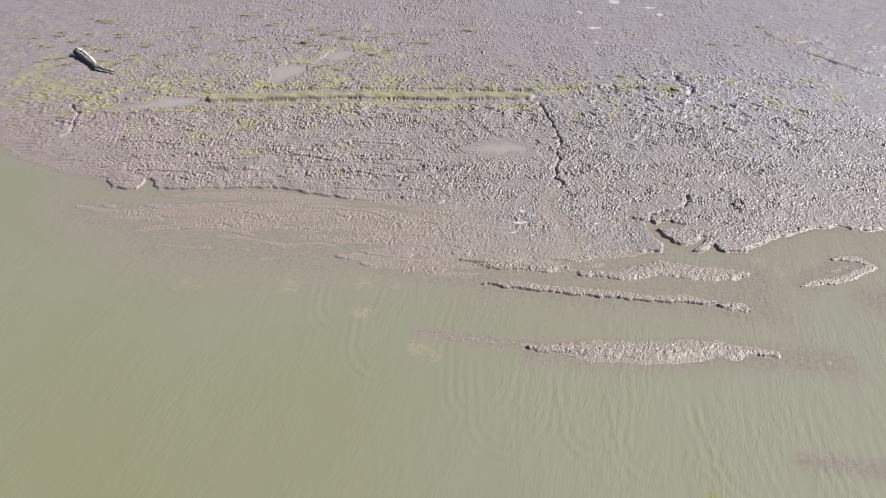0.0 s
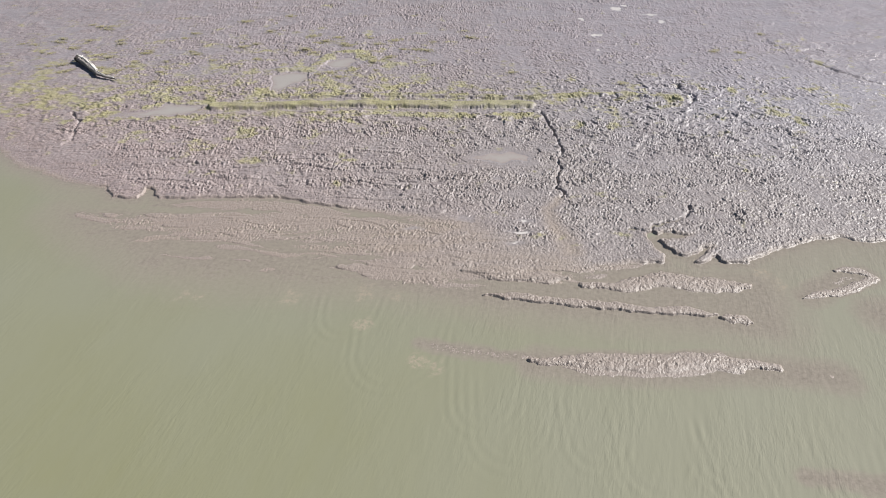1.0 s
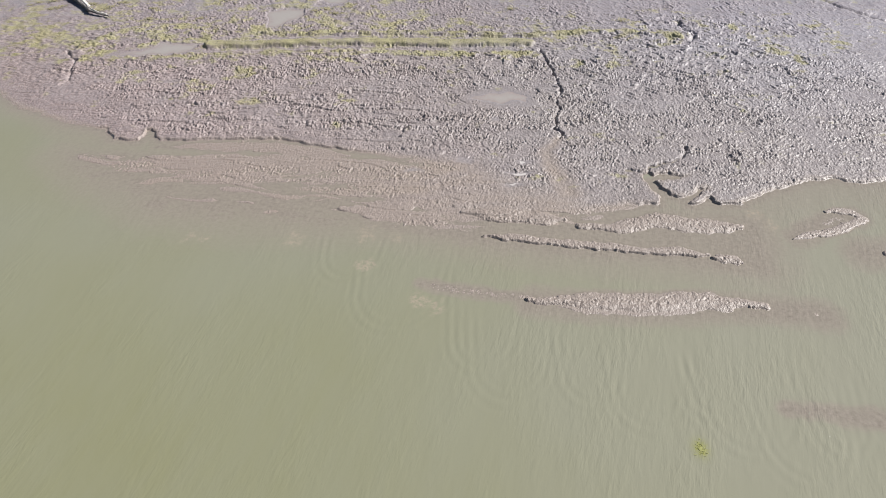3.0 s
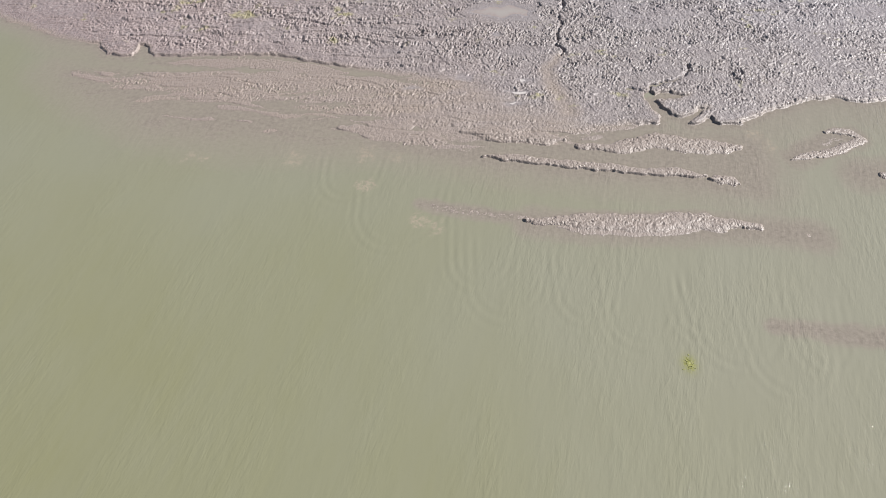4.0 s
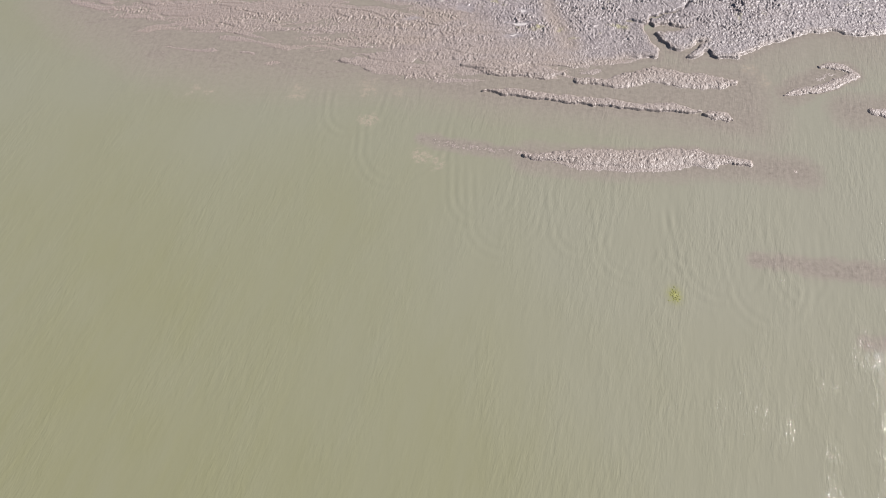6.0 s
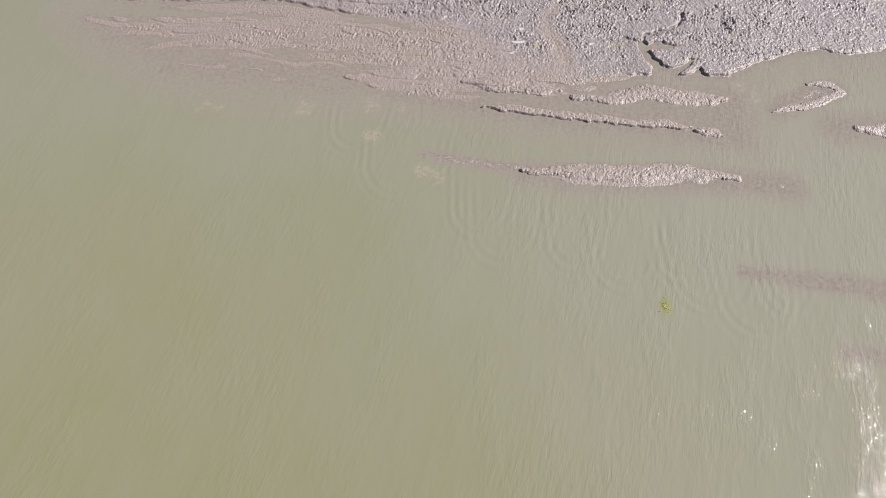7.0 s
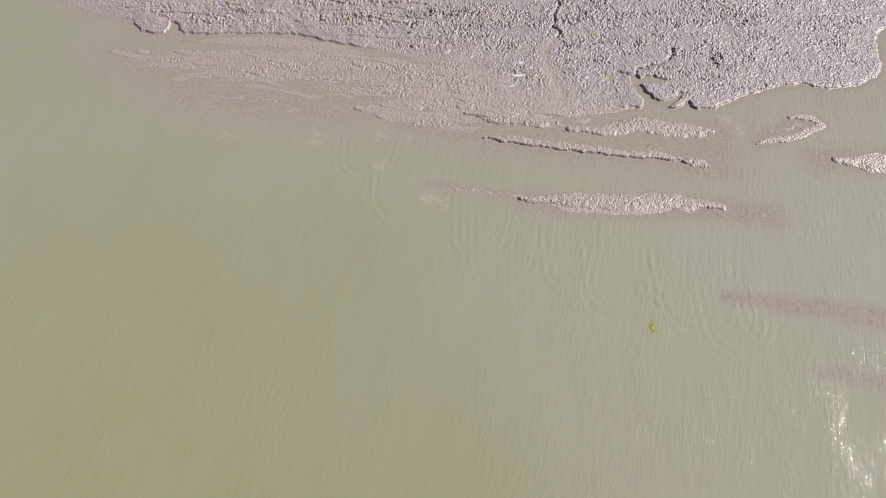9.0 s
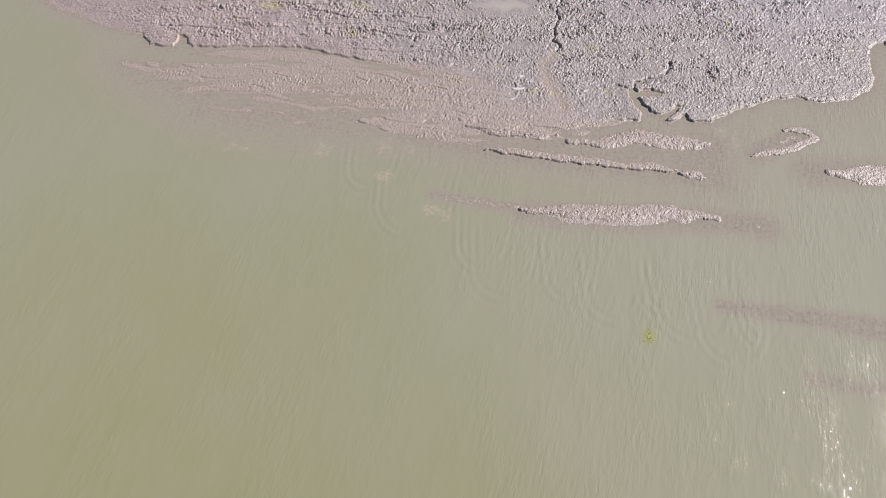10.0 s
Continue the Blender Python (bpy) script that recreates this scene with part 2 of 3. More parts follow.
MIDDLE_SHORE = [(-8.0, 17.8), (-4.0, 16.0), (-2.0, 13.5), (1.0, 11.6), (4.6, 10.7), (7.0, 10.6), (9.0, 11.0)]
CREEK = [(10.4, 10.9), (11.9, 11.0), (12.1, 11.9), (11.7, 12.8), (11.4, 13.7), (11.3, 14.4), (11.7, 15.1), (12.2, 14.8), (13.1, 15.0), (13.6, 14.9), (14.2, 14.7), (14.9, 14.4),
         (15.3, 14.7), (15.0, 14.3), (14.4, 14.1), (13.6, 14.1), (12.8, 14.0), (12.3, 13.7), (12.4, 13.1), (12.8, 12.6), (13.2, 12.0), (13.7, 11.7), (14.4, 11.8), (15.1, 12.2),
         (15.6, 12.6), (16.4, 12.9), (15.9, 12.3), (15.2, 11.6), (14.8, 11.0), (14.4, 10.7), (14.8, 10.6), (15.4, 10.9), (16.1, 11.5), (16.4, 11.6), (16.6, 11.0), (17.1, 10.7)]
EAST_SHORE = [(18.3, 10.7), (19.5, 11.3), (21.3, 12.2), (23.8, 13.1), (25.6, 13.9), (27.4, 14.1), (30.0, 13.4), (32.3, 13.6), (34.2, 14.4),
              (36.1, 15.8), (36.8, 18.3), (37.1, 20.4), (38.2, 21.9), (39.4, 22.2), (39.6, 19.5), (41.0, 16.5), (46.0, 14.0), (70, 12),
              (160, 5), (2500, -100), (2500, 2600), (-2500, 2600)]
FLAT = WEST_SHORE + MIDDLE_SHORE + CREEK + EAST_SHORE
LOW_BANK = [(-41.5, 19.2), (-37.5, 19.4), (-33.3, 19.0), (-29.2, 18.7), (-24.6, 18.9), (-20.0, 18.6), (-15.4, 18.1), (-10.8, 17.4), (-6, 17.8),
            (0, 17), (5, 12), (6.5, 9.6), (3.7, 8.0), (-3.5, 7.6), (-8.4, 8.3), (-12.7, 9.0), (-17.0, 9.2), (-22.5, 9.4), (-26.9, 10.1),
            (-31.5, 11.4), (-34.2, 13.7), (-37.5, 15.3)]
BARE_BANK = [(-40.5, 19.0), (-35.0, 18.4), (-29.1, 17.7), (-23.4, 17.9), (-17.7, 17.7), (-13.0, 17.3), (-9.6, 17.0), (-6.5, 18.2), (0, 18), (8, 13),
             (10, 11.2), (7, 9.8), (3.6, 8.6), (-0.9, 8.8), (-3.6, 8.9), (-6.3, 8.5), (-12.1, 10.2), (-13.9, 11.5), (-19.4, 12.1), (-22.8, 13.2),
             (-26.4, 14.5), (-32.1, 15.4), (-35.6, 16.3)]
SHALLOWS = [(-7, 8.2), (4, 9.2), (12, 10.2), (20, 9.0), (20, 5.8), (18.5, 2.6), (12, 3.4), (5, 4.4), (-3, 5.8)]
# ridges of mud: line, half width, height
LOW_BARS = [([(-39.7, 18.8), (-34.9, 17.6), (-30.1, 16.6), (-25.3, 15.6), (-21.0, 15.0)], 1.2, 0.035),
        ([(-36.0, 17.9), (-30.0, 17.6), (-22.0, 17.3), (-14.0, 16.6), (-9.0, 16.2)], 1.3, 0.045),
        ([(-15.0, 10.8), (-11.6, 10.2), (-8.4, 9.5), (-6.3, 8.9)], 0.9, 0.045)]
CREST_BARS = [
        ([(-4.8, 10.0), (-1.9, 9.8), (0.7, 9.3), (3.7, 8.9)], 0.75, 0.18),
        ([(4.8, 8.2), (7.8, 7.9), (11.4, 8.8), (13.4, 8.2), (16.1, 7.9), (17.8, 7.8)], 0.75, 0.17),
        ([(-3.1, 7.1), (0.0, 6.75), (3.1, 6.15), (6.2, 5.75), (9.3, 5.2), (12.3, 4.95), (14.2, 4.5)], 0.42, 0.18),
        ([(14.4, 4.2), (15.6, 4.15), (16.7, 3.8)], 0.50, 0.17),
        ([(-7.6, 1.9), (-6.8, 1.6), (-3.8, 1.0), (-1.5, 0.6), (0.8, 0.2), (3.0, 0.1)], 0.4, 0.0),
        ([(-0.4, 0.15), (1.8, 0.0), (3.6, -0.1), (6.0, -0.2), (8.5, -0.35), (10.5, -0.15), (12.0, 0.0), (13.5, -0.3), (14.9, -0.55), (16.9, -0.8)], 0.74, 0.17),
        ([(21.5, 6.3), (22.7, 6.7), (24.4, 7.0), (26.0, 7.5), (27.2, 8.1), (28.2, 8.6), (27.9, 9.1), (27.4, 9.5), (26.5, 9.7), (25.4, 9.6)], 0.40, 0.11)]
EDGE_BARS = [
        ([(-33.5, 20.1), (-29.8, 20.2), (-26.0, 20.0), (-22.0, 19.9), (-18.7, 19.1), (-15.0, 18.3)], 0.75, 0.025),
        ([(2.0, -0.7), (5.0, -0.95), (9.0, -1.1), (12.5, -0.95)], 0.5, 0.03),
        ([(28.2, 4.4), (30.5, 4.2), (33.0, 4.2), (37.0, 4.0), (41.0, 3.6)], 1.05, 0.18)]
BARS = LOW_BARS + CREST_BARS + EDGE_BARS
SHOALS = [([(-8.0, 1.9), (-3.8, 0.9), (0.1, 0.1)], 0.8, -0.03),
          ([(0.1, 0.0), (3.5, -0.5), (8.3, -0.9), (13.3, -0.8), (16.8, -1.0), (20.6, -1.7)], 1.7, -0.012),
          ([(-12.0, 9.5), (-3.0, 7.0), (6.0, 5.5), (12.0, 4.7), (17.8, 3.4)], 1.9, -0.02),
          ([(3.0, 8.2), (10.0, 7.9), (18.5, 7.6)], 1.7, -0.012),
          ([(22.0, 6.6), (25.0, 8.3), (27.5, 8.9)], 1.5, 0.0),
          ([(26.5, 4.6), (31.0, 4.4), (42.0, 3.8)], 2.2, -0.025),
          ([(15.2, -9.4), (18.6, -9.9), (22.7, -10.3), (34.0, -12.0)], 0.75, -0.02),
          ([(18.5, -10.2), (22.7, -10.9), (26.2, -11.8), (34.0, -13.4)], 0.75, -0.02),
          ([(21.0, -15.8), (23.2, -16.2), (25.9, -16.8), (32.0, -18.0)], 0.8, -0.05)]
# furrows and gullies in the flat: line, half width, depth
NEAR_GULLIES = [([(4.7, 38.2), (5.1, 36.3), (5.6, 33.6), (6.0, 30.8), (6.0, 28.8), (5.3, 27.7), (5.4, 25.7), (4.8, 24.1), (4.5, 22.1), (5.1, 21.6), (4.8, 20.7)], 0.12, 0.42),
           ([(4.8, 20.7), (3.2, 18.5), (3.3, 16.5), (4.0, 14.5), (4.4, 12.5)], 0.45, 0.05),
           ([(-48.7, 38.9), (-47.2, 37.1), (-46.7, 35.1), (-46.2, 32.5), (-46.6, 31.8)], 0.11, 0.45),
           ([(11.5, 14.5), (12.2, 15.9), (13.3, 16.3), (14.3, 16.5), (15.4, 17.1), (15.9, 17.9), (16.2, 18.8)], 0.13, 0.45),
           ([(12.0, 14.6), (11.0, 15.2), (10.2, 15.4)], 0.2, 0.3)]
FAR_GULLIES = [
           ([(21.9, 44.6), (22.2, 42.1), (23.2, 41.5), (22.3, 39.6)], 0.24, 0.38),
           ([(40.2, 51.3), (41.7, 49.6), (42.8, 47.5), (44.7, 45.5), (47.5, 43.5)], 0.2, 0.15),
           ([(-27.0, 43.3), (-27.2, 44.2), (-26.6, 45.0)], 0.35, 0.15),
           ([(-3.0, 28.7), (-1.0, 29.2), (0.9, 29.1), (2.9, 28.6)], 0.13, 0.22),
           ([(-25.8, 49.45), (-24.4, 49.3), (-22.6, 49.2)], 0.15, 0.28),
           ([(-26.5, 41.2), (-20.0, 41.2), (-14.5, 41.2), (-6.0, 41.0), (4.0, 40.6)], 0.45, 0.10),
           ([(-43.0, 38.3), (-32.0, 38.6), (-24.0, 38.9), (-10.0, 38.7), (5.0, 37.9)], 0.50, 0.10)]
GULLIES = NEAR_GULLIES + FAR_GULLIES
DIKES = [([(-32.6, 40.0), (-28.0, 39.8), (-23.5, 40.2), (-18.3, 40.4), (-11.7, 40.1), (-5.2, 39.7), (-1.9, 39.8), (3.6, 39.6)], 0.72, 0.34),
         ([(-27.0, 42.7), (-23.9, 42.3), (-18.6, 42.5), (-11.8, 42.4), (-5.2, 42.2), (-1.2, 41.8), (4.1, 41.4), (8.2, 41.9), (14.8, 42.0), (21.1, 40.7)], 0.45, 0.2),
         ([(-47.4, 39.3), (-45.4, 42.5), (-42.6, 44.0), (-38.6, 42.4), (-35.4, 42.9), (-33.0, 41.8)], 0.7, 0.10),
         ([(-43.5, 37.2), (-37.1, 37.0), (-30.8, 37.6), (-24.5, 38.0), (-18.1, 38.0), (-5.2, 37.3), (4.3, 36.9)], 0.6, 0.08),
         ([(-26.5, 49.9), (-23.0, 49.4), (-22.3, 51.5), (-20.5, 55.0), (-17.8, 55.6), (-15.0, 52.5), (-12.0, 51.8)], 0.8, 0.12),
         ([(40.6, 52.0), (42.1, 50.3), (43.4, 48.2), (45.4, 46.2)], 0.6, 0.08),
         ([(38.9, 57.2), (40.2, 55.6), (42.9, 55.8)], 1.2, 0.15)]
# puddles: outline and level
PUDDLES = [([(-43.7, 37.9), (-39.3, 39.3), (-38.1, 40.7), (-34.4, 40.6), (-34.0, 38.5), (-38.4, 37.5)], 0.185),
           ([(-27.5, 48.4), (-25.6, 49.3), (-23.0, 49.2), (-23.0, 47.1), (-25.2, 44.6), (-27.1, 44.0)], 0.19),
           ([(-21.4, 51.5), (-20.5, 52.8), (-17.8, 54.1), (-17.2, 52.6), (-18.5, 51.0), (-20.2, 50.4)], 0.19),
           ([(-3.5, 27.9), (-1.9, 28.7), (-0.1, 28.9), (3.1, 28.2), (2.3, 27.0), (-0.8, 26.6)], 0.165),
           ([(-25.2, 41.4), (-20.0, 41.6), (-15.0, 41.3), (-15.2, 40.9), (-25.0, 40.9)], 0.185)]
# patches of green: middle, size
GREENS = [(-40.2, 33.2, 1.8), (-25.5, 28.4, 1.5), (-28.5, 33.0, 2.5), (-48.8, 37.1, 1.8), (-54.5, 40.5, 3.0), (31.0, 38.6, 2.6), (41.7, 50.3, 1.1),
          (41.0, 55.0, 1.8), (29.5, 40.2, 2.2), (9.0, 34.9, 1.6), (12.0, 33.8, 1.4), (-43.0, 45.0, 3.0), (-36.9, 43.5, 2.5), (-57.0, 46.0, 3.5),
          (-32.5, 30.0, 2.5), (-36.0, 50.0, 2.5), (33.0, 34.5, 1.2), (15.0, 41.6, 2.5), (20.0, 41.2, 1.6), (-24.0, 46.5, 4.0), (-18.0, 49.0, 3.0)]
# stranded heaps of weed
CLUMPS = [(-23.1, 58.7), (-22.1, 59.2), (-18.9, 57.7), (-24.3, 56.3), (-13.1, 53.7), (-15.1, 52.0), (-45.8, 55.8), (-50.4, 59.4), (-54.0, 56.6), (-2.4, 60.1),
          (-3.1, 62.7), (32.7, 53.8), (29.5, 54.4), (37.7, 60.2), (-54.0, 66.0), (-41.2, 62.9), (-30.5, 53.5), (-19.1, 47.6), (15.4, 44.7), (2.4, 48.3)]
# smaller tufts, round the log and along the hollows
WEST_TUFTS = [(-58.0, 51.3), (-57.2, 52.0), (-62.2, 59.3), (-64.2, 59.8), (-59.3, 60.2), (-59.2, 61.3), (-60.0, 56.7), (-58.7, 56.2), (-55.4, 52.4), (-54.9, 50.1), (-54.1, 50.6), (-57.1, 66.7),
              (-55.6, 65.9), (-54.4, 65.0), (-55.2, 60.7), (-50.8, 60.6), (-52.0, 55.5), (-50.2, 54.7), (-50.0, 51.4), (-48.6, 49.6), (-47.5, 50.5), (-46.3, 53.1), (-46.6, 51.7), (-45.5, 56.5),
              (-45.9, 55.9), (-39.8, 56.3), (-38.8, 55.3), (-42.1, 61.2), (-36.3, 53.2), (-42.2, 53.0), (-41.9, 49.8), (-40.7, 49.4), (-41.7, 46.9), (-35.4, 46.8), (-56.5, 58.1)]
HOLLOW_TUFTS = [(-30.5, 63.2), (-23.4, 58.8), (-22.3, 59.2), (-19.5, 58.1), (-20.6, 60.6), (-16.2, 60.4), (-14.9, 58.0), (-11.4, 56.3), (-9.8, 56.2), (-8.3, 55.8), (-12.7, 59.5), (-7.6, 58.7),
                (-16.1, 53.9), (-15.3, 53.4), (-13.8, 52.9), (-24.6, 56.3), (-23.3, 55.3), (-33.2, 57.5), (-31.5, 58.4), (-28.7, 69.3), (-34.9, 67.1), (-21.7, 48.4), (-20.3, 48.9), (-17.5, 49.3),
                (-14.7, 49.6), (-24.2, 61.3)]
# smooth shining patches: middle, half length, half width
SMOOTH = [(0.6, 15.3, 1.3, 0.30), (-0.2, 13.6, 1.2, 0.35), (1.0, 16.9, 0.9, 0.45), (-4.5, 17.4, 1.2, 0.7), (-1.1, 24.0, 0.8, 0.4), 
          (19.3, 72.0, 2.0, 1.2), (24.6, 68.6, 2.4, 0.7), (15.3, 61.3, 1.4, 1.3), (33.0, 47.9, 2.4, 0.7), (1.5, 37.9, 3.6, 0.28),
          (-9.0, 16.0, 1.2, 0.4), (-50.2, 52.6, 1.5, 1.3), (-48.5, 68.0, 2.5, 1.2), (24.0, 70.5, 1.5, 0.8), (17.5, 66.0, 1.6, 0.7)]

# sky sheen on wet mud, painted as pale patches: middle, half length, half width
SKY_SHEEN = [(20.1, 71.2, 1.0, 1.0), (21.5, 72.4, 0.7, 0.5), (24.5, 68.6, 1.6, 0.5), (25.3, 65.4, 0.7, 0.8), (15.1, 60.7, 0.9, 0.7), (14.2, 66.8, 0.6, 0.7),
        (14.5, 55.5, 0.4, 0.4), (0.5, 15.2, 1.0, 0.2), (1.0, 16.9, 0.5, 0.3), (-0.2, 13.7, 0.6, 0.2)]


def land(x, y):
    """The height of the ground, and how green, smooth and silty it is."""
    wx = x + 0.22 * grain(x, y, 1.1, 5) + 0.10 * grain(x, y, 0.36, 6)
    wy = y + 0.22 * grain(x, y, 1.1, 7) + 0.12 * grain(x, y, 0.55, 8)
    ex, ey = x + 0.2 * grain(x, y, 1.6, 9), y + 0.2 * grain(x, y, 1.6, 10) + 0.10 * grain(x, y, 0.45, 11)
    edge = inside(wx, wy, FLAT, 40.0)
    edge = np.where(edge > 90, 90, np.where(edge < -90, -60, edge))
    bluff = soft(x, 8, 12) + soft(-x, 12, 16) * soft(x, -41, -37)          # where the shore is a small bluff
    creek = soft(x, 9, 11) * soft(24 - x, 0, 5) * soft(18 - y, 0, 3)
    rise = bluff * soft(edge, -0.10, 0.10) * (0.16 + 0.06 * creek + 0.05 * soft(-x, 8, 14) * soft(grain(x, y, 1.3, 17), -0.4, 0.4)) + (1 - bluff) * soft(edge, -2.0, 4.0) * 0.11
    sea = -0.10 - 0.16 * soft(-edge, 0, 8) - 0.12 * soft(-x, 40, 50) * soft(-edge, 0, 4) - 0.5 * soft(-edge, 6, 30)
    z = np.where(edge > 0, 0.0, sea * soft(-edge, 0.0, 1.2)) + rise + 0.07 * soft(edge, 1, 30)
    low = inside(wx, wy, LOW_BANK)
    z = np.maximum(z, -0.13 + 0.105 * soft(low, -2.2, 2.6) - 0.045 * np.maximum(-low - 1.6, 0) + 0.02 * grain(x, y, 2.5, 32))
    bare = inside(wx, wy, BARE_BANK, 8.0)
    z = np.maximum(z, np.where(bare > -8, -0.03 + 0.08 * soft(bare, -1.6, 3.2) - 0.05 * np.maximum(-bare - 0.4, 0) + 0.03 * soft(bare, 1.0, 4.0) - 0.045 * soft(-x, 8, 16) - 0.055 * soft(-x, 22, 40) + 0.02 * grain(x, y, 3.0, 33) + 0.045 * grain(x * 0.12 + y * 0.06, y, 0.9, 35), -9))
    shallow = inside(wx, wy, SHALLOWS, 6.0)
    z = np.maximum(z, np.where(shallow > -6, -0.16 + 0.125 * soft(shallow, -1.5, 1.2) - 0.06 * np.maximum(-shallow - 1.5, 0) + 0.02 * grain(x, y, 2.2, 34), -9))
    silt = np.maximum(soft(low, -1, 1.0) * soft(-edge, -3.0, 1.0), soft(-edge, -0.6, 0.3))
    clods = np.where(edge > 0, 0.45 + 0.30 * soft(x, 12, 20) + (0.55 - 0.30 * soft(x, 12, 20)) * soft(edge, 0.2, 3.0), 0.10 + 0.75 * soft(bare, -0.4, 1.2))
    streaky = soft(grain(x * 0.14 + y * 0.07, y, 1.1, 37) + 0.5 * grain(x * 0.4, y, 0.8, 38), -0.2, 0.3)
    bank = soft(low, -1, 0.5) * soft(-edge, -3.0, 0.5)
    clods = clods * (1 - bank * (0.38 + 0.42 * soft(-x, 8, 20) - (0.38 + 0.2 * soft(-x, 8, 20)) * streaky))
    clods = clods * (1 - 0.6 * soft(-x, 36, 42) * soft(4 - edge, 0, 4))
    clods = np.maximum(clods, 0.06) * (1 - 0.3 * soft(low, 0, 2) * soft(-edge, -6, 0))
    silt = silt * (1 - 0.3 * bank * streaky * soft(z, 0.02, 0.06)) * (0.75 + 0.25 * soft(grain(x * 0.35, y, 2.5, 36), -0.3, 0.4))
    for line, wide, high in SHOALS:
        d, s = off_line(wx, wy, line)
        z = np.maximum(z, high - 0.16 * np.minimum(d / wide, 4) ** 2 + 0.012 * grain(x, y, 1.3, 31))
    for line, wide, high in BARS:
        d, s = off_line(ex, ey, line)
        broad = wide > 0.45                                                   # broad bars sink gently on the near side
        taper = 0.30 + 0.70 * soft(s, 0, 0.3 if broad else 0.12) * soft(1 - s, 0, 0.2 if broad else 0.12) + 0.25 * grain(x, y, 2.2, 95)
        taper = np.maximum(taper, 0.2)
        q = np.minimum(d / (wide * taper), 4)
        steep = (3.0 if broad else 4) + (0.0 if broad else 10) * soft(d - off_line(ex, ey + 0.2, line)[0], 0.0, 0.2)          # the near side is cut more sharply
        top = high if high > 0.1 else high - 0.045 * soft(-x, 22, 40)
        crest = (top + 0.03) * np.exp(-np.minimum(q, 2) ** steep * 0.7) - 0.03 - 0.25 * np.maximum(q - 1, 0)
        z = np.maximum(z, np.where(d < 50, crest, -9))
        clods = np.where(q < 1.2, np.maximum(clods, 0.6 if high > 0.1 else 0.5 * streaky), clods)
        clods = np.where((high < 0.032) & (q < 1.0), clods * 0.3, clods)      # a smooth apron
        silt = np.where(q < 1.1, np.maximum(silt * 0.8, 0.8), silt)
    green = np.zeros(x.shape, np.float32)
    slits = np.zeros(x.shape, np.float32)
    ey = y + 0.2 * grain(x, y, 1.6, 10) + 0.03 * grain(x, y, 0.5, 11)
    for line, wide, high in DIKES:
        d, s = off_line(ex, ey, line)
        up = np.exp(-(d / wide) ** 6)
        cut = np.exp(-((d - wide * 1.1) / 0.10) ** 2) * soft(grain(x, y, 0.30, 14) + 0.8 * grain(x * 0.6, y, 1.2, 15), -0.05, 0.3)
        slits = np.maximum(slits, high * cut * soft(d - off_line(ex, ey + 0.3, line)[0], 0.0, 0.25) * (d < 3))
        z = z + high * 1.15 * up * (0.85 + 0.35 * grain(x, y, 1.6, 13))
        green = np.maximum(green, np.exp(-(d / (wide * 1.5)) ** 2) * (0.62 + min(high, 0.2)) * (1 - 0.7 * soft(x, 24, 34)))
    z = z + (0.05 * grain(x, y, 7.0, 3) + 0.03 * grain(x, y, 2.6, 4)) * soft(edge, 0, 4)
    for mx, my, size in GREENS:
        green = np.maximum(green, (0.52 if size > 1.2 else 0.9) * np.exp(-((x - mx) ** 2 + (y - my) ** 2) / size ** 2))
    band = np.exp(-((y - 41) / 7.0) ** 2) * soft(edge, 4, 9) * 0.42 * (1 - 0.45 * soft(x, -10, 30)) + 0.29 * np.exp(-((y - 53) / 12.0) ** 2) * soft(-x, -5, 20)
    green = np.maximum(green, band)
    patchy = 0.5 + 0.60 * grain(x * 0.6, y, 2.2, 21) + 0.55 * grain(x * 0.7, y, 0.8, 22) + 0.25 * grain(x, y, 0.32, 23)
    green = soft(green + 0.8 * (patchy - 0.5), 0.34, 0.8) * soft(edge, 0.5, 2.5)
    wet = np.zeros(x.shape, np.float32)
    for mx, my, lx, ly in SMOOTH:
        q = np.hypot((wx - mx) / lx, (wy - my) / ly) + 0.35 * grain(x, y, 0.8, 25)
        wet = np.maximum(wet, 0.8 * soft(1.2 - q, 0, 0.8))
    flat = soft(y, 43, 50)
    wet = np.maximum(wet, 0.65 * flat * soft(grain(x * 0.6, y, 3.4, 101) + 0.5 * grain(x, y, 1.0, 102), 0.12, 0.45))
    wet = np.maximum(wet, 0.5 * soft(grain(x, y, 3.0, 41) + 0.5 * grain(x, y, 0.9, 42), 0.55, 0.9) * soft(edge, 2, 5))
    # full wet here marks the painted sheen patches
    for mx, my, lx, ly in SKY_SHEEN:
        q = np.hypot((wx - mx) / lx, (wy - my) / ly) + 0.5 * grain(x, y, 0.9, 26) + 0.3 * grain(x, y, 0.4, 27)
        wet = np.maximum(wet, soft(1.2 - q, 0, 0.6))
    d, s = off_line(wx, wy, GULLIES[1][0])
    trench = np.maximum(np.exp(-(off_line(wx, wy, GULLIES[-1][0])[0] / 0.5) ** 2), np.exp(-(off_line(wx, wy, GULLIES[-2][0])[0] / 0.45) ** 2))
    back = np.exp(-(off_line(wx, wy, DIKES[0][0])[0] / 0.75) ** 4)
    green = np.maximum(green, np.minimum(1, back * (0.92 + 0.3 * grain(x, y, 0.7, 24))))
    wet = np.maximum(wet, 0.55 * trench * soft(grain(x * 0.3, y, 2.0, 43), -0.6, 0.1))
    zone = soft(grain(x * 0.5 + y * 0.15, y, 3.2, 88) + 0.6 * grain(x * 0.7, y, 1.1, 89), -0.55, 0.45)
    wet = np.maximum(wet, 0.3 * (1 - zone) * soft(edge, 1, 3))
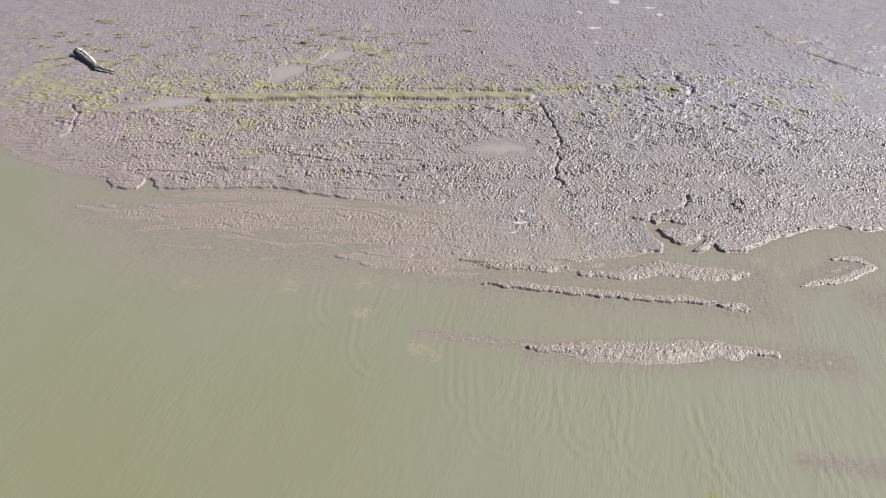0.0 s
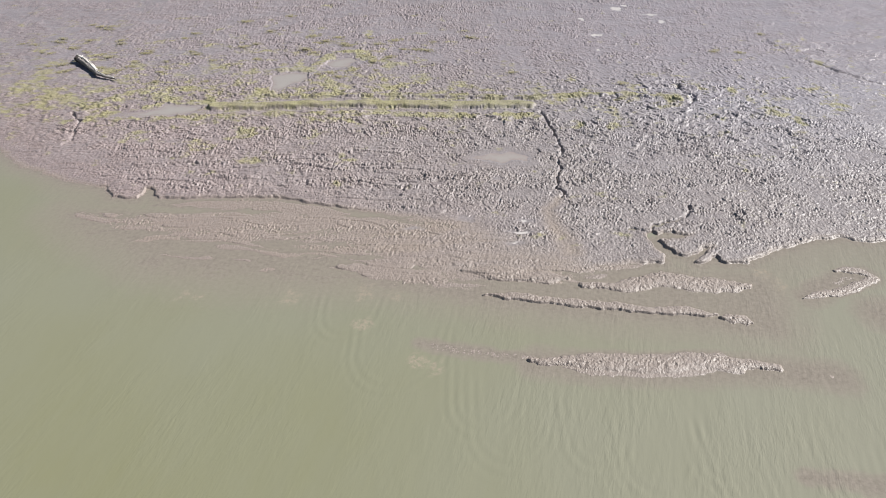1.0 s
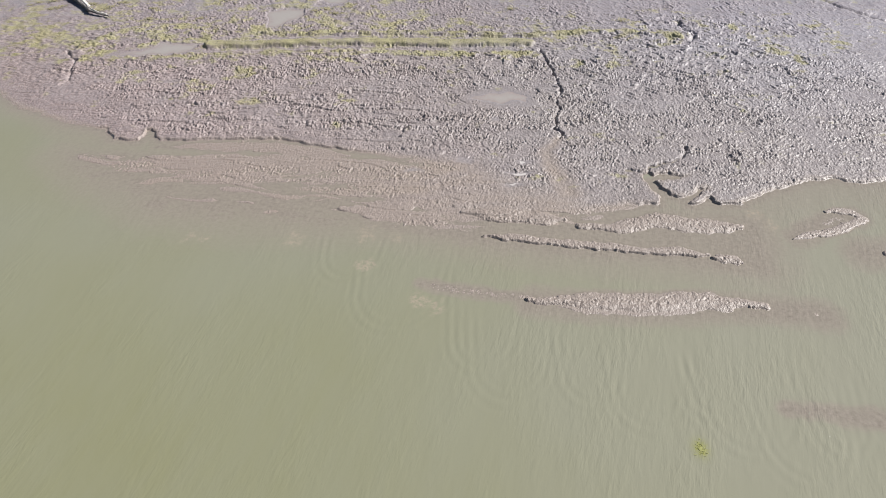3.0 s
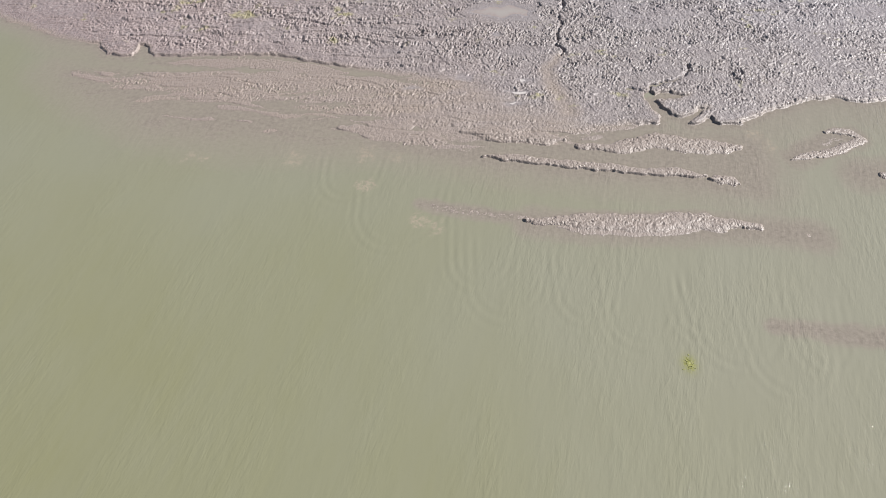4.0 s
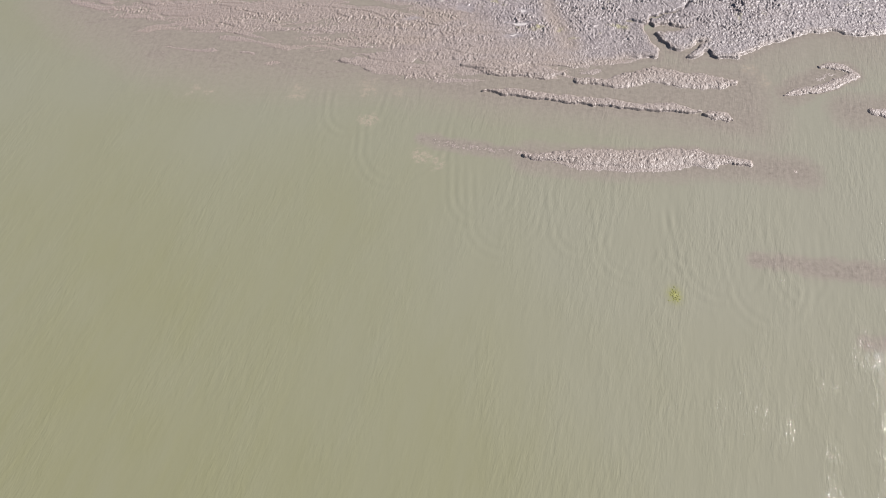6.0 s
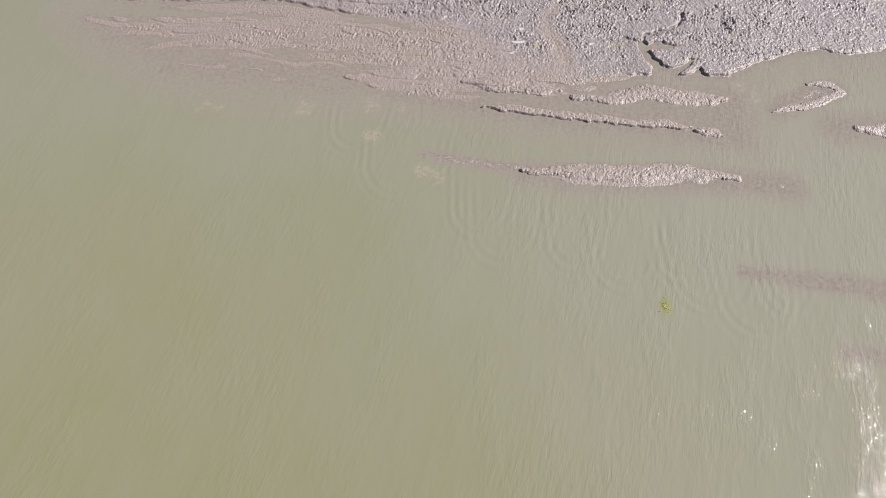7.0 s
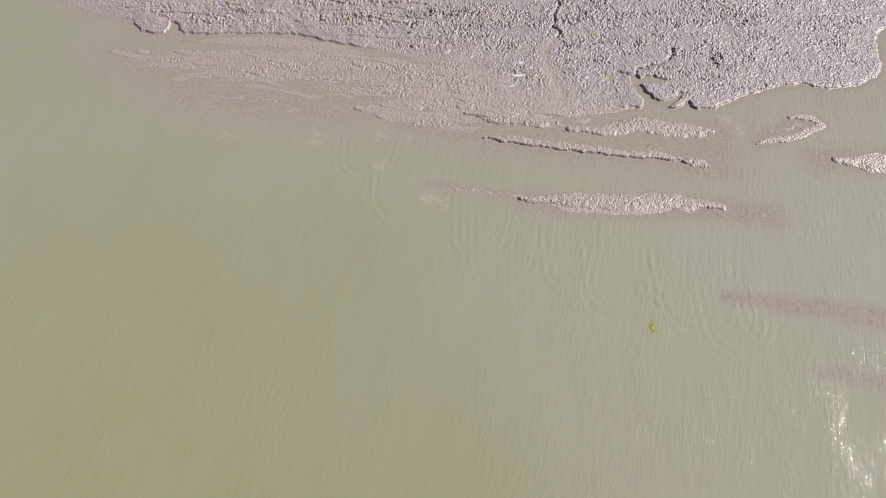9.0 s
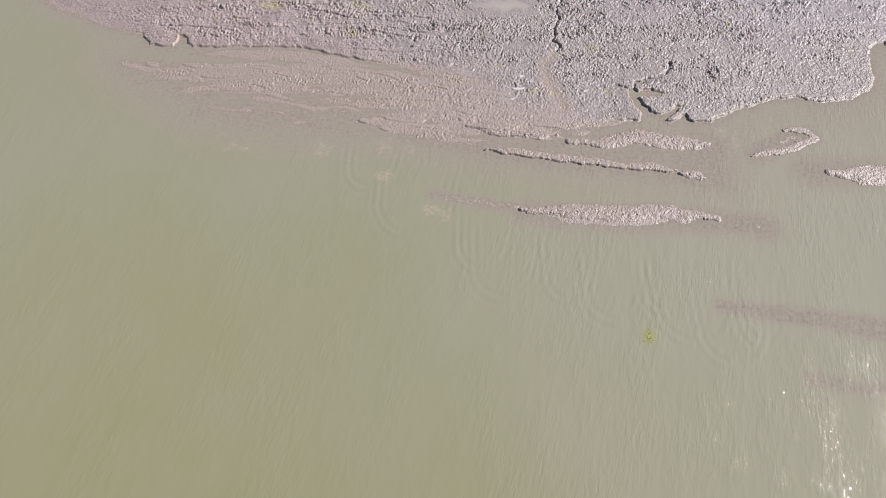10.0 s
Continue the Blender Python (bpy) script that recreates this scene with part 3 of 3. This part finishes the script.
    fan = np.exp(-(d / (0.35 + 0.9 * s)) ** 2)                                  # silt washed out of the long gully
    silt, fade = np.maximum(silt, fan), (1 - 0.9 * wet) * (1 - 0.8 * fan) * (1 - 0.6 * trench) * (1 - 0.93 * back)
    # rounded clods with creases between them, broken into low steps near the dikes
    plates = soft(y, 33, 40) * (1 - 0.4 * soft(y, 50, 60))                # farther in, the mud lies in flat torn plates
    across, along = 0.94 * x - 0.34 * y + 0.16 * grain(x, y, 0.5, 50), 0.72 * (0.34 * x + 0.94 * y) + 0.14 * grain(x, y, 0.45, 51)
    bits = grain(across * 1.1, along * 1.3, 0.105, 53)
    small = grain(across, along, 0.145, 52) + 0.3 * bits
    near = 0.75 * soft(15 - y, 0, 6)                                         # finer lumps on the low bars
    small = small * (1 - near) + near * (grain(0.8 * across, along * 1.5, 0.12, 63) + 0.15 * bits)
    wide = grain(x * 0.55 + y * 0.25, y, 0.18, 67) + 0.4 * bits
    cover = 0.12 * grain(x * 0.8, y, 4.0, 56) + 0.20 * grain(x * 0.9, y, 1.3, 57)
    lumps = small * (1 - plates) + wide * plates + cover
    lumps = 0.72 * lumps + 0.22 * soft(lumps, -0.25, 0.3)
    pits = soft(grain(x * 0.8, y, 0.17, 54) + 0.4 * grain(x, y, 0.4, 55) + 0.3 * cover, 0.40, 0.58)
    patch = soft(grain(x * 0.8, y, 1.7, 60) + 0.5 * grain(x * 0.8, y, 0.7, 61), -0.5, 0.35)
    heap = lumps * (0.122 + 0.065 * grain(x, y, 0.5, 68)) * (1 - 0.5 * plates) + 0.055 * grain(x * 0.75, y, 0.34, 70) * (1 - 0.4 * plates) - 0.085 * pits * (1 - 0.5 * plates)
    layers = soft(grain(x * 0.11 + y * 0.05, y, 1.3, 77) + 0.35 * grain(x * 0.5, y, 0.9, 78), -0.25, 0.2)     # smoother strips along the western shore
    strips = soft(-x, -4, 8) * soft(35 - y, 0, 5)
    shelf = soft(x, 17, 22) * soft(3.4 + 1.2 * grain(x, y, 2.0, 103) - edge, -0.4, 0.9) * soft(y, 13, 16)       # worn smooth along the eastern shore
    lanes = soft(grain(x * 0.14 - y * 0.05, y, 1.0, 104) + 0.35 * grain(x * 0.5, y, 0.6, 105), 0.0, 0.4) * soft(x, 4, 14) * soft(36 - y, 0, 6)
    heap = heap * (1 - 0.4 * np.maximum(shelf, 0.8 * lanes)) * (1 - 0.08 * soft(15 - y, 0, 3))
    z = z + heap * (1 - 0.55 * strips * (1 - layers)) * (1 + 0.4 * soft(-x, -2, 10)) * (0.38 + 0.35 * zone + 0.55 * patch) * (1 - 0.3 * soft(x, 30, 42)) * clods * fade * (1 - 0.45 * soft(-x, 36, 44) * soft(33 - y, 0, 5)) * (1 - 0.25 * soft(x, 10, 30) * soft(y, 46, 56)) - 0.02 * clods
    flakes = terraces(y * 0.87 - x * 0.5, x * 0.87 + y * 0.5, 0.55, 0.8, 91) * soft(grain(x, y, 0.9, 93) + 0.25 * grain(x, y, 3.5, 94), -0.15, 0.15)
    z = z + (0.055 + 0.03 * plates) * flakes * soft(edge, -0.5, 0.5) * clods * fade * (1 - 0.3 * soft(y, 50, 62))
    calm = 1 - 0.55 * soft(-x, 34, 42) * soft(33 - y, 0, 5)
    broken = soft(grain(x * 0.35, y, 1.5, 64) + 0.4 * grain(x, y, 0.6, 69), 0.0, 0.14)
    z = z + 0.06 * terraces(x * 0.6, y + 0.12 * x, 1.1, 0.8, 96) * bank * soft(grain(x * 0.3, y, 1.2, 98), -0.1, 0.15)
    strata = terraces(x * 0.6, y + 0.05 * x, 1.4, 0.8, 65) * broken
    z = z + 0.13 * strata * soft(edge, 0.3, 1.5) * soft(33 - y, 0, 4) * soft(-x, 0, 10) * calm
    torn = soft(edge, 3, 7) * np.exp(-((y - 37) / 11.0) ** 4) * (0.45 + 0.55 * soft(grain(x, y, 5.0, 58) + 0.4 * soft(x, 0, 15), -0.3, 0.3)) * (1 - np.exp(-(off_line(wx, wy, DIKES[0][0])[0] / 1.6) ** 4)) * soft(40 - x, 0, 14) * (1 - 0.55 * soft(-x, -2, 8) * soft(35 - y, 0, 3))
    z = z + 0.19 * torn * terraces(x, y + 0.22 * x, 0.75, 1.0, 59) * soft(grain(x * 0.7, y, 0.8, 64) + 0.3 * grain(x, y, 3.0, 69), -0.15, 0.2) * (1 - 0.6 * wet)
    z = z + 0.10 * soft(edge, 3, 6) * soft(y, 46, 52) * terraces(x, y + 0.22 * x, 1.1, 0.9, 85) * soft(grain(x * 0.5, y, 1.4, 86), -0.2, 0.4) * fade * soft(grain(x, y, 6.0, 87), -0.3, 0.2)
    z = np.where(edge > 3.6, np.maximum(z, -0.25), np.where(edge > 3.0, np.maximum(z, 0.03), z))
    for line, wide, deep in GULLIES:
        d, s = off_line(wx, wy, line)
        near = np.exp(-(d / wide) ** 2)
        z = z - deep * near * (0.8 + 0.5 * grain(x, y, 1.5, 12)) * (0.45 + 0.55 * soft(grain(x, y, 0.4, 16), -0.35, 0.05))
    z = z - 0.4 * slits
    for ring, level in PUDDLES:
        d = inside(wx + 0.5 * grain(x, y, 1.8, 99), wy + 0.4 * grain(x, y, 1.8, 100), ring, 6.0)
        z = np.where(d > -1.2, np.maximum(z, level + 0.012 - 9 * soft(-d, 0.9, 1.2)), z)
        z = np.where(d > 0, np.minimum(z, level + 0.012 - 0.12 * soft(d, -0.1, 1.3)), z)
        green, wet = green * (1 - soft(d, -0.3, 0.1)), np.maximum(wet, 0.8 * soft(d, -0.6, 0.3))
    return z, green, wet, silt, edge


def steps(*spans):
    """Grid lines: (from, to, step at the start, step at the end) one after another."""
    out = [spans[0][0]]
    for lo, hi, s0, s1 in spans:
        at = lo
        while True:
            at += s0 + (s1 - s0) * (at - lo) / (hi - lo)
            if at >= hi - 0.5 * s1:
                break
            out.append(at)
        out.append(hi)
    return np.array(out)


def sheet(name, xs, ys, z, material, values, keep=None):
    """A grid of quads over xs and ys with the heights z."""
    nx, ny = len(xs), len(ys)
    gx, gy = np.meshgrid(xs, ys)
    me = bpy.data.meshes.new(name)
    me.vertices.add(nx * ny)
    me.vertices.foreach_set("co", np.stack([gx, gy, z], -1).astype(np.float32).ravel())
    i = (np.arange(ny - 1)[:, None] * nx + np.arange(nx - 1)[None, :]).ravel()
    quads = np.stack([i, i + 1, i + nx + 1, i + nx], -1).astype(np.int32)
    if keep is not None:
        quads = quads[keep.ravel()[quads].all(1)]
    me.loops.add(quads.size)
    me.loops.foreach_set("vertex_index", quads.ravel())
    me.polygons.add(len(quads))
    me.polygons.foreach_set("loop_start", np.arange(0, quads.size, 4, dtype=np.int32))
    me.polygons.foreach_set("use_smooth", np.ones(len(quads), bool))
    for key, v in values.items():
        me.attributes.new(key, "FLOAT", "POINT").data.foreach_set("value", v.astype(np.float32).ravel())
    me.materials.append(material)
    me.update(calc_edges=True)
    me.validate()
    return new(name, me)


def part(name, bm, material, parent=None, label=""):
    """Links a bmesh as one mesh object, under a thing or a part."""
    me = bpy.data.meshes.new(name)
    bm.normal_update()
    bm.to_mesh(me)
    bm.free()
    me.materials.append(material)
    ob = new(name, me)
    if parent is not None:
        ob.parent = parent
    if label:
        ob["label"] = label
    return ob


# ---- the ground and the water ----
gxs = steps((-2500, -76, 700, 1.2), (-76, -42, 0.4, 0.08), (-42, -12, 0.07, 0.062), (-12, 39, 0.062, 0.062), (39, 62, 0.09, 0.3), (62, 2500, 1.2, 700))
gys = steps((-2500, -40, 700, 1.5), (-40, -2, 1.0, 0.16), (-2, 11, 0.062, 0.064), (11, 36, 0.075, 0.077), (36, 56, 0.08, 0.13), (56, 78, 0.14, 0.3), (78, 2500, 0.9, 700))
gx, gy = np.meshgrid(gxs, gys)
gz, green, wet, silt, _ = land(gx, gy)
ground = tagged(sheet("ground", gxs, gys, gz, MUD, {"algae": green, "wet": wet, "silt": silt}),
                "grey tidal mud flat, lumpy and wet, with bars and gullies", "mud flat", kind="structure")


# old wakes: middle of the round front, its radius, length of the arms
WAKES = [(-3.6, -3.2, 2.3, 5.5), (-2.0, -5.4, 2.6, 6.0), (3.3, -6.4, 2.0, 5.0), (6.9, -7.8, 2.4, 6.0), (10.9, -8.0, 1.6, 5.0), (15.6, -11.3, 2.6, 5.0), (18.1, -10.8, 1.5, 4.5), (-9.7, 1.6, 3.2, 5.0), (-13.6, 5.4, 2.2, 4.0), (13.0, -8.9, 3.0, 6.0)]


def ripples(x, y):
    """Small wind waves and the rings of old wakes."""
    fade = soft(60 - np.hypot(x, y), 0, 20)
    bx, by = x * 0.956 - y * 0.292, x * 0.292 + y * 0.956
    z = 0.005 * grain(bx + 0.5 * grain(x, y, 3.0, 71), by * 0.22, 0.5, 72) + 0.007 * grain(bx, by * 0.3, 1.1, 73)
    z = z * (0.45 + 0.8 * soft(x, -15, 22)) * (0.7 + 0.6 * grain(x, y, 6.0, 75))
    for cx, cy, r, tail in WAKES:                                          # round in front, with two arms that trail behind
        u, v = x - cx - 0.12 * (y - cy), y - cy
        d = np.hypot(u, np.minimum(v, 0) * 0.8) - 0.10 * np.maximum(v, 0) - r
        z = z + 0.012 * np.sin(d * 9.0) * np.exp(-(d / 0.75) ** 2) * soft(tail - v, 0, 0.7 * tail) * (0.75 + 0.5 * grain(x, y, 1.6, 74))
    return z * fade


wxs = steps((-2500, -60, 700, 2.0), (-60, -30, 1.0, 0.16), (-30, 32, 0.15, 0.15), (32, 60, 0.2, 1.5), (60, 2500, 2.0, 700))
wys = steps((-2500, -50, 700, 2.0), (-50, -25, 1.0, 0.2), (-25, 21, 0.2, 0.2), (21, 45, 0.4, 2.0), (45, 2500, 4.0, 700))
vx, vy = np.meshgrid(wxs, wys)
bed, _, _, _, shore = land(vx, vy)
depth = -bed
# clouds of stirred-up silt: middle, size
plume = np.zeros(vx.shape)
for cx, cy, size in ((-12.7, 7.8, 0.9), (-12.4, 3.9, 0.8), (-10.1, 7.1, 0.7), (-18.3, 6.6, 0.7), (-26.8, 7.6, 0.7), (-12.7, 7.3, 0.8), (-25.7, 7.3, 0.7), (-18.4, 7.5, 0.8), (-10.3, 7.1, 0.6), (-8.1, 0.2, 0.9), (-7.1, -0.4, 0.8), (19.4, 9.4, 1.0), (20.3, 7.8, 0.8)):
    d = np.hypot(vx - cx + 0.5 * grain(vx, vy, 0.9, 81), vy - cy + 0.5 * grain(vx, vy, 0.9, 82)) / size + 0.7 * np.abs(grain(vx, vy, 0.55, 83))
    plume = np.maximum(plume, soft(1.25 - d, 0, 0.8))
water = tagged(sheet("water", wxs, wys, ripples(vx, vy) * soft(depth, 0.0, 0.12) - 0.6 * soft(shore, 2.2, 3.2), SEA, {"depth": np.maximum(depth, 0.0) + 0.012, "plume": plume, "weed": np.exp(-(((vx - 8.95) / 0.42) ** 2 + ((vy + 12.15) / 0.55) ** 2)), "chop": 0.58 + 0.57 * soft(vx, -18, 20)}),
               "murky olive green estuary water with small ripples", "water", kind="structure")

for ring, level in PUDDLES:
    lo, hi = np.array(ring).min(0) - 0.8, np.array(ring).max(0) + 0.8
    pxs, pys = np.linspace(lo[0], hi[0], 60), np.linspace(lo[1], hi[1], 40)
    ux, uy = np.meshgrid(pxs, pys)
    hollow = level - land(ux, uy)[0]
    keep = inside(ux, uy, ring, 6.0) > -0.7
    tagged(sheet("puddle", pxs, pys, np.full(ux.shape, level), POOL, {"depth": np.maximum(hollow, 0), "chop": np.ones(ux.shape)}, keep),
           "still silty puddle in a hollow of the mud", "puddle", kind="structure")


# ---- things ----
def limb(path, radii, sides=14, rough=0.12, seed=0, ends=True):
    """A knotty round limb along a path."""
    bm = bmesh.new()
    uv = bm.loops.layers.uv.new("UVMap")
    rings, far = [], 0.0
    path = [Vector(p) for p in path]
    for i, (p, r) in enumerate(zip(path, radii)):
        way = (path[min(i + 1, len(path) - 1)] - path[max(i - 1, 0)]).normalized()
        side = way.cross(Vector((0, 0, 1))).normalized()
        up = side.cross(way)
        ring = []
        for k in range(sides):
            turn = 2 * math.pi * k / sides
            w = r * (1 + rough * noise.noise(Vector((math.cos(turn) * 1.3, math.sin(turn) * 1.3, i * 0.45 + seed))) * 2 + 0.06 * math.sin(3 * turn + i * 0.5))
            ring.append(bm.verts.new(p + side * math.cos(turn) * w + up * math.sin(turn) * w))
        rings.append(ring)
    for i in range(len(rings) - 1):
        for k in range(sides):
            f = bm.faces.new((rings[i][k], rings[i][(k + 1) % sides], rings[i + 1][(k + 1) % sides], rings[i + 1][k]))
            f.smooth = True
            for lp, (uu, vv) in zip(f.loops, ((k, i), (k + 1, i), (k + 1, i + 1), (k, i + 1))):
                lp[uv].uv = (uu / sides, vv * 0.3)
    if ends:
        bm.faces.new(list(reversed(rings[0])))
        bm.faces.new(rings[-1])
    bmesh.ops.recalc_face_normals(bm, faces=bm.faces)
    return bm


def curve(points, n):
    """Points strung evenly on a smooth curve through a few."""
    pts = [Vector(p) for p in points]
    pts = [2 * pts[0] - pts[1]] + pts + [2 * pts[-1] - pts[-2]]
    out = []
    for k in range(n):
        t = k / (n - 1) * (len(pts) - 3)
        i = min(int(t), len(pts) - 4)
        f = t - i
        a, b, c, d = pts[i:i + 4]
        out.append(0.5 * ((2 * b) + (c - a) * f + (2 * a - 5 * b + 4 * c - d) * f * f + (3 * b - a - 3 * c + d) * f ** 3))
    return out


def ground_at(x, y):
    return float(land(np.array([[x]], float), np.array([[y]], float))[0][0, 0])


def driftwood():
    g = ground_at(-52.0, 52.0)
    log = new("driftwood_log")
    log.location = (-52.0, 52.0, g)
    rel = [(-1.8, 1.35, 0.44), (-0.7, 0.30, 0.36), (1.0, -1.5, 0.30), (1.9, -2.4, 0.24)]
    r = [0.30 - 0.13 * (k / 23) + 0.02 * math.sin(k * 0.9) for k in range(24)]
    trunk = part("trunk", limb(curve(rel, 24), r, 16, 0.10, 1), WEATHERED, log, "split weathered trunk, dark along its side")
    end = [(1.7, -2.2, 0.26), (2.4, -3.1, 0.30), (3.5, -3.8, 0.24), (5.3, -4.5, 0.12)]
    part("top_branch", limb(curve(end, 24), [0.25 - 0.15 * k / 23 + 0.025 * math.sin(k * 1.7) for k in range(24)], 12, 0.24, 7), WEATHERED, log)
    flare = [(-1.4, 1.0, 0.44), (-1.65, 1.25, 0.47), (-1.9, 1.45, 0.42)]
    part("root_flare", limb(curve(flare, 8), [0.36, 0.40, 0.43, 0.45, 0.43, 0.40, 0.33, 0.24], 16, 0.26, 11), ROT, log, "dark hollowed root end")
    for k, (px, py, pz, rad) in enumerate(((-1.95, 1.05, 0.30, 0.12), (-1.45, 1.70, 0.38, 0.15), (-1.70, 1.50, 0.62, 0.10))):
        way = Vector((px + 1.4, py - 1.05, pz - 0.3)).normalized()
        a = Vector((px, py, pz))
        part("root_stub", limb([a - way * 0.3, a, a + way * 0.25, a + way * 0.5], [rad * 1.3, rad, rad * 0.8, rad * 0.4], 9, 0.3, 20 + k), BLEACHED, log)
    ridges = [([(-1.62, 1.50, 0.74), (-0.40, 0.52, 0.62), (1.16, -1.28, 0.47), (1.97, -2.26, 0.40)], 0.16),
              ([(-1.30, 1.52, 0.60), (-0.15, 0.62, 0.50), (1.32, -1.16, 0.38), (2.1, -2.16, 0.32)], 0.13),
              ([(1.95, -2.35, 0.44), (2.5, -3.0, 0.47), (3.5, -3.7, 0.38), (4.9, -4.3, 0.24)], 0.085)]
    for n, (line, wide) in enumerate(ridges):
        part("split_ridge", limb(curve(line, 22), [wide * (0.8 + 0.35 * math.sin(k * 1.3 + n) * math.sin(k * 0.47)) for k in range(22)], 9, 0.35, 31 + n), BLEACHED, log, "sun-bleached splintered ridge")
    tagged(log, "bleached driftwood log lying on the open mud", "driftwood")


driftwood()


def turf():
    """Short algae and weed tufts along the dikes and in the green patches."""
    rng = np.random.default_rng(4)
    spots = []
    for line, wide, high in DIKES[:5]:
        pts = curve([(px, py, 0) for px, py in line], 90)
        n = int(3 * sum((pts[i + 1] - pts[i]).length for i in range(89)) * min(high, 0.2) / 0.12)
        for k in rng.integers(0, 89, n):
            f = rng.random()
            p = pts[k].lerp(pts[k + 1], f)
            spots.append((p.x + rng.normal(0, wide * 0.5), p.y + rng.normal(0, wide * 0.5), 1.0))
    for mx, my, size in GREENS:
        for k in range(int(14 * size)):
            spots.append((mx + rng.normal(0, size * 0.6), my + rng.normal(0, size * 0.6), 0.6))
    arr = np.array(spots)
    hz, gr, _, _, _ = land(arr[:, 0][None], arr[:, 1][None])
    verts, faces = [], []
    for (px, py, big), pz, gg in zip(spots, hz[0], gr[0]):
        if gg < 0.25:
            continue
        for blade in range(6):
            turn, lean = rng.random() * 6.283, rng.uniform(0.2, 1.1)
            l, w = big * rng.uniform(0.03, 0.09), rng.uniform(0.03, 0.06)
            bx, by = px + rng.normal(0, 0.14), py + rng.normal(0, 0.14)
            dx, dy = math.cos(turn), math.sin(turn)
            n = len(verts)
            verts += [(bx - dy * w, by + dx * w, pz - 0.03), (bx + dy * w, by - dx * w, pz - 0.03),
                      (bx + dx * l * lean * 0.5 + dy * w, by + dy * l * lean * 0.5 - dx * w, pz + l * 0.15),
                      (bx + dx * l * lean * 0.5 - dy * w, by + dy * l * lean * 0.5 + dx * w, pz + l * 0.15),
                      (bx + dx * l * lean, by + dy * l * lean, pz + l * (0.3 - 0.15 * lean))]
            faces += [(n, n + 1, n + 2, n + 3), (n + 3, n + 2, n + 4)]
    me = bpy.data.meshes.new("algae_turf")
    me.from_pydata(verts, [], faces)
    me.materials.append(WEED)
    tagged(new("algae_turf", me), "yellow-green algae and weed tufts on the mud ridges", "algae", kind="stuff")


turf()


def floating_mat():
    """A loose raft of algae just at the water's surface."""
    rng = random.Random(9)
    bm = bmesh.new()
    for k in range(90):
        r, turn = abs(rng.gauss(0, 0.26)), rng.random() * 6.283
        c = Vector((r * math.cos(turn) * 0.8, r * math.sin(turn) * 1.2, 0.02))
        way, l, w = rng.random() * 6.283, rng.uniform(0.04, 0.12), rng.uniform(0.008, 0.018)
        on, side = Vector((math.cos(way), math.sin(way), 0)) * l, Vector((-math.sin(way), math.cos(way), 0)) * w
        ring = [c - on, c - on * 0.3 - side, c + on * 0.5 - side * 0.7, c + on, c + on * 0.4 + side, c - on * 0.4 + side]
        top = [bm.verts.new(p) for p in ring]
        mid = bm.verts.new(c + Vector((0, 0, 0.004)))
        for i in range(6):
            bm.faces.new((top[i], top[(i + 1) % 6], mid))
    ob = part("floating_algae", bm, FLOATING)
    ob.location = (8.95, -12.15, 0.008)
    tagged(ob, "small yellow-green raft of algae adrift on the water", "algae", kind="stuff")


floating_mat()


def weed_clump(seed):
    """A low heap of weed, lumpy, with a ragged skirt."""
    rng = random.Random(seed)
    clump = new("weed_clump")
    bm = bmesh.new()
    bmesh.ops.create_icosphere(bm, subdivisions=3, radius=0.28)
    for v in bm.verts:
        k = 1 + 0.45 * noise.noise(v.co * 3.1 + Vector((seed * 7.3, 0, 0))) + 0.2 * noise.noise(v.co * 8.0 + Vector((0, seed * 3.1, 0)))
        v.co = Vector((v.co.x * k * 1.1, v.co.y * k * 0.7, max(v.co.z, -0.12) * k * 0.26))
    for f in bm.faces:
        f.smooth = True
    part("heap", bm, CLUMP, clump)
    bm = bmesh.new()
    for n in range(110):
        turn, r = rng.random() * 6.283, rng.uniform(0.1, 0.75)
        base = Vector((math.cos(turn) * r * 1.1, math.sin(turn) * r * 0.7, 0.02 + 0.16 * max(0, 0.6 - r)))
        way = Vector((math.cos(turn + rng.uniform(-0.8, 0.8)), math.sin(turn + rng.uniform(-0.8, 0.8)), rng.uniform(-0.1, 0.35)))
        side = Vector((-way.y, way.x, 0)).normalized() * rng.uniform(0.02, 0.045)
        l = rng.uniform(0.08, 0.2)
        a, b = bm.verts.new(base - side), bm.verts.new(base + side)
        c, d = bm.verts.new(base + way * l * 0.6 + side * 0.8), bm.verts.new(base + way * l * 0.6 - side * 0.8)
        e = bm.verts.new(base + way * l)
        bm.faces.new((a, b, c, d))
        bm.faces.new((d, c, e))
    part("fronds", bm, FROND, clump, "ragged olive fronds")
    return tagged(clump, "low olive heap of weed stranded on the mud", "seaweed", "weed clumps on the mud")


def weed_clumps():
    kinds = [weed_clump(k) for k in (1, 2, 3)]
    rng = random.Random(12)
    first = list(kinds)
    for n, (px, py) in enumerate(CLUMPS + WEST_TUFTS + HOLLOW_TUFTS):
        m = pose(px, py, ground_at(px, py) + 0.02, 0, 0, rng.uniform(-30, 30))
        if first:
            ob = first.pop()
            ob.matrix_world = m
        else:
            wide = rng.uniform(0.85, 1.15) if n < len(CLUMPS) else rng.uniform(0.6, 1.25)
            copy_thing(kinds[n % 3], m @ Matrix.Diagonal((wide * rng.uniform(0.9, 1.4), wide * rng.uniform(0.8, 1.1), wide, 1)))


weed_clumps()
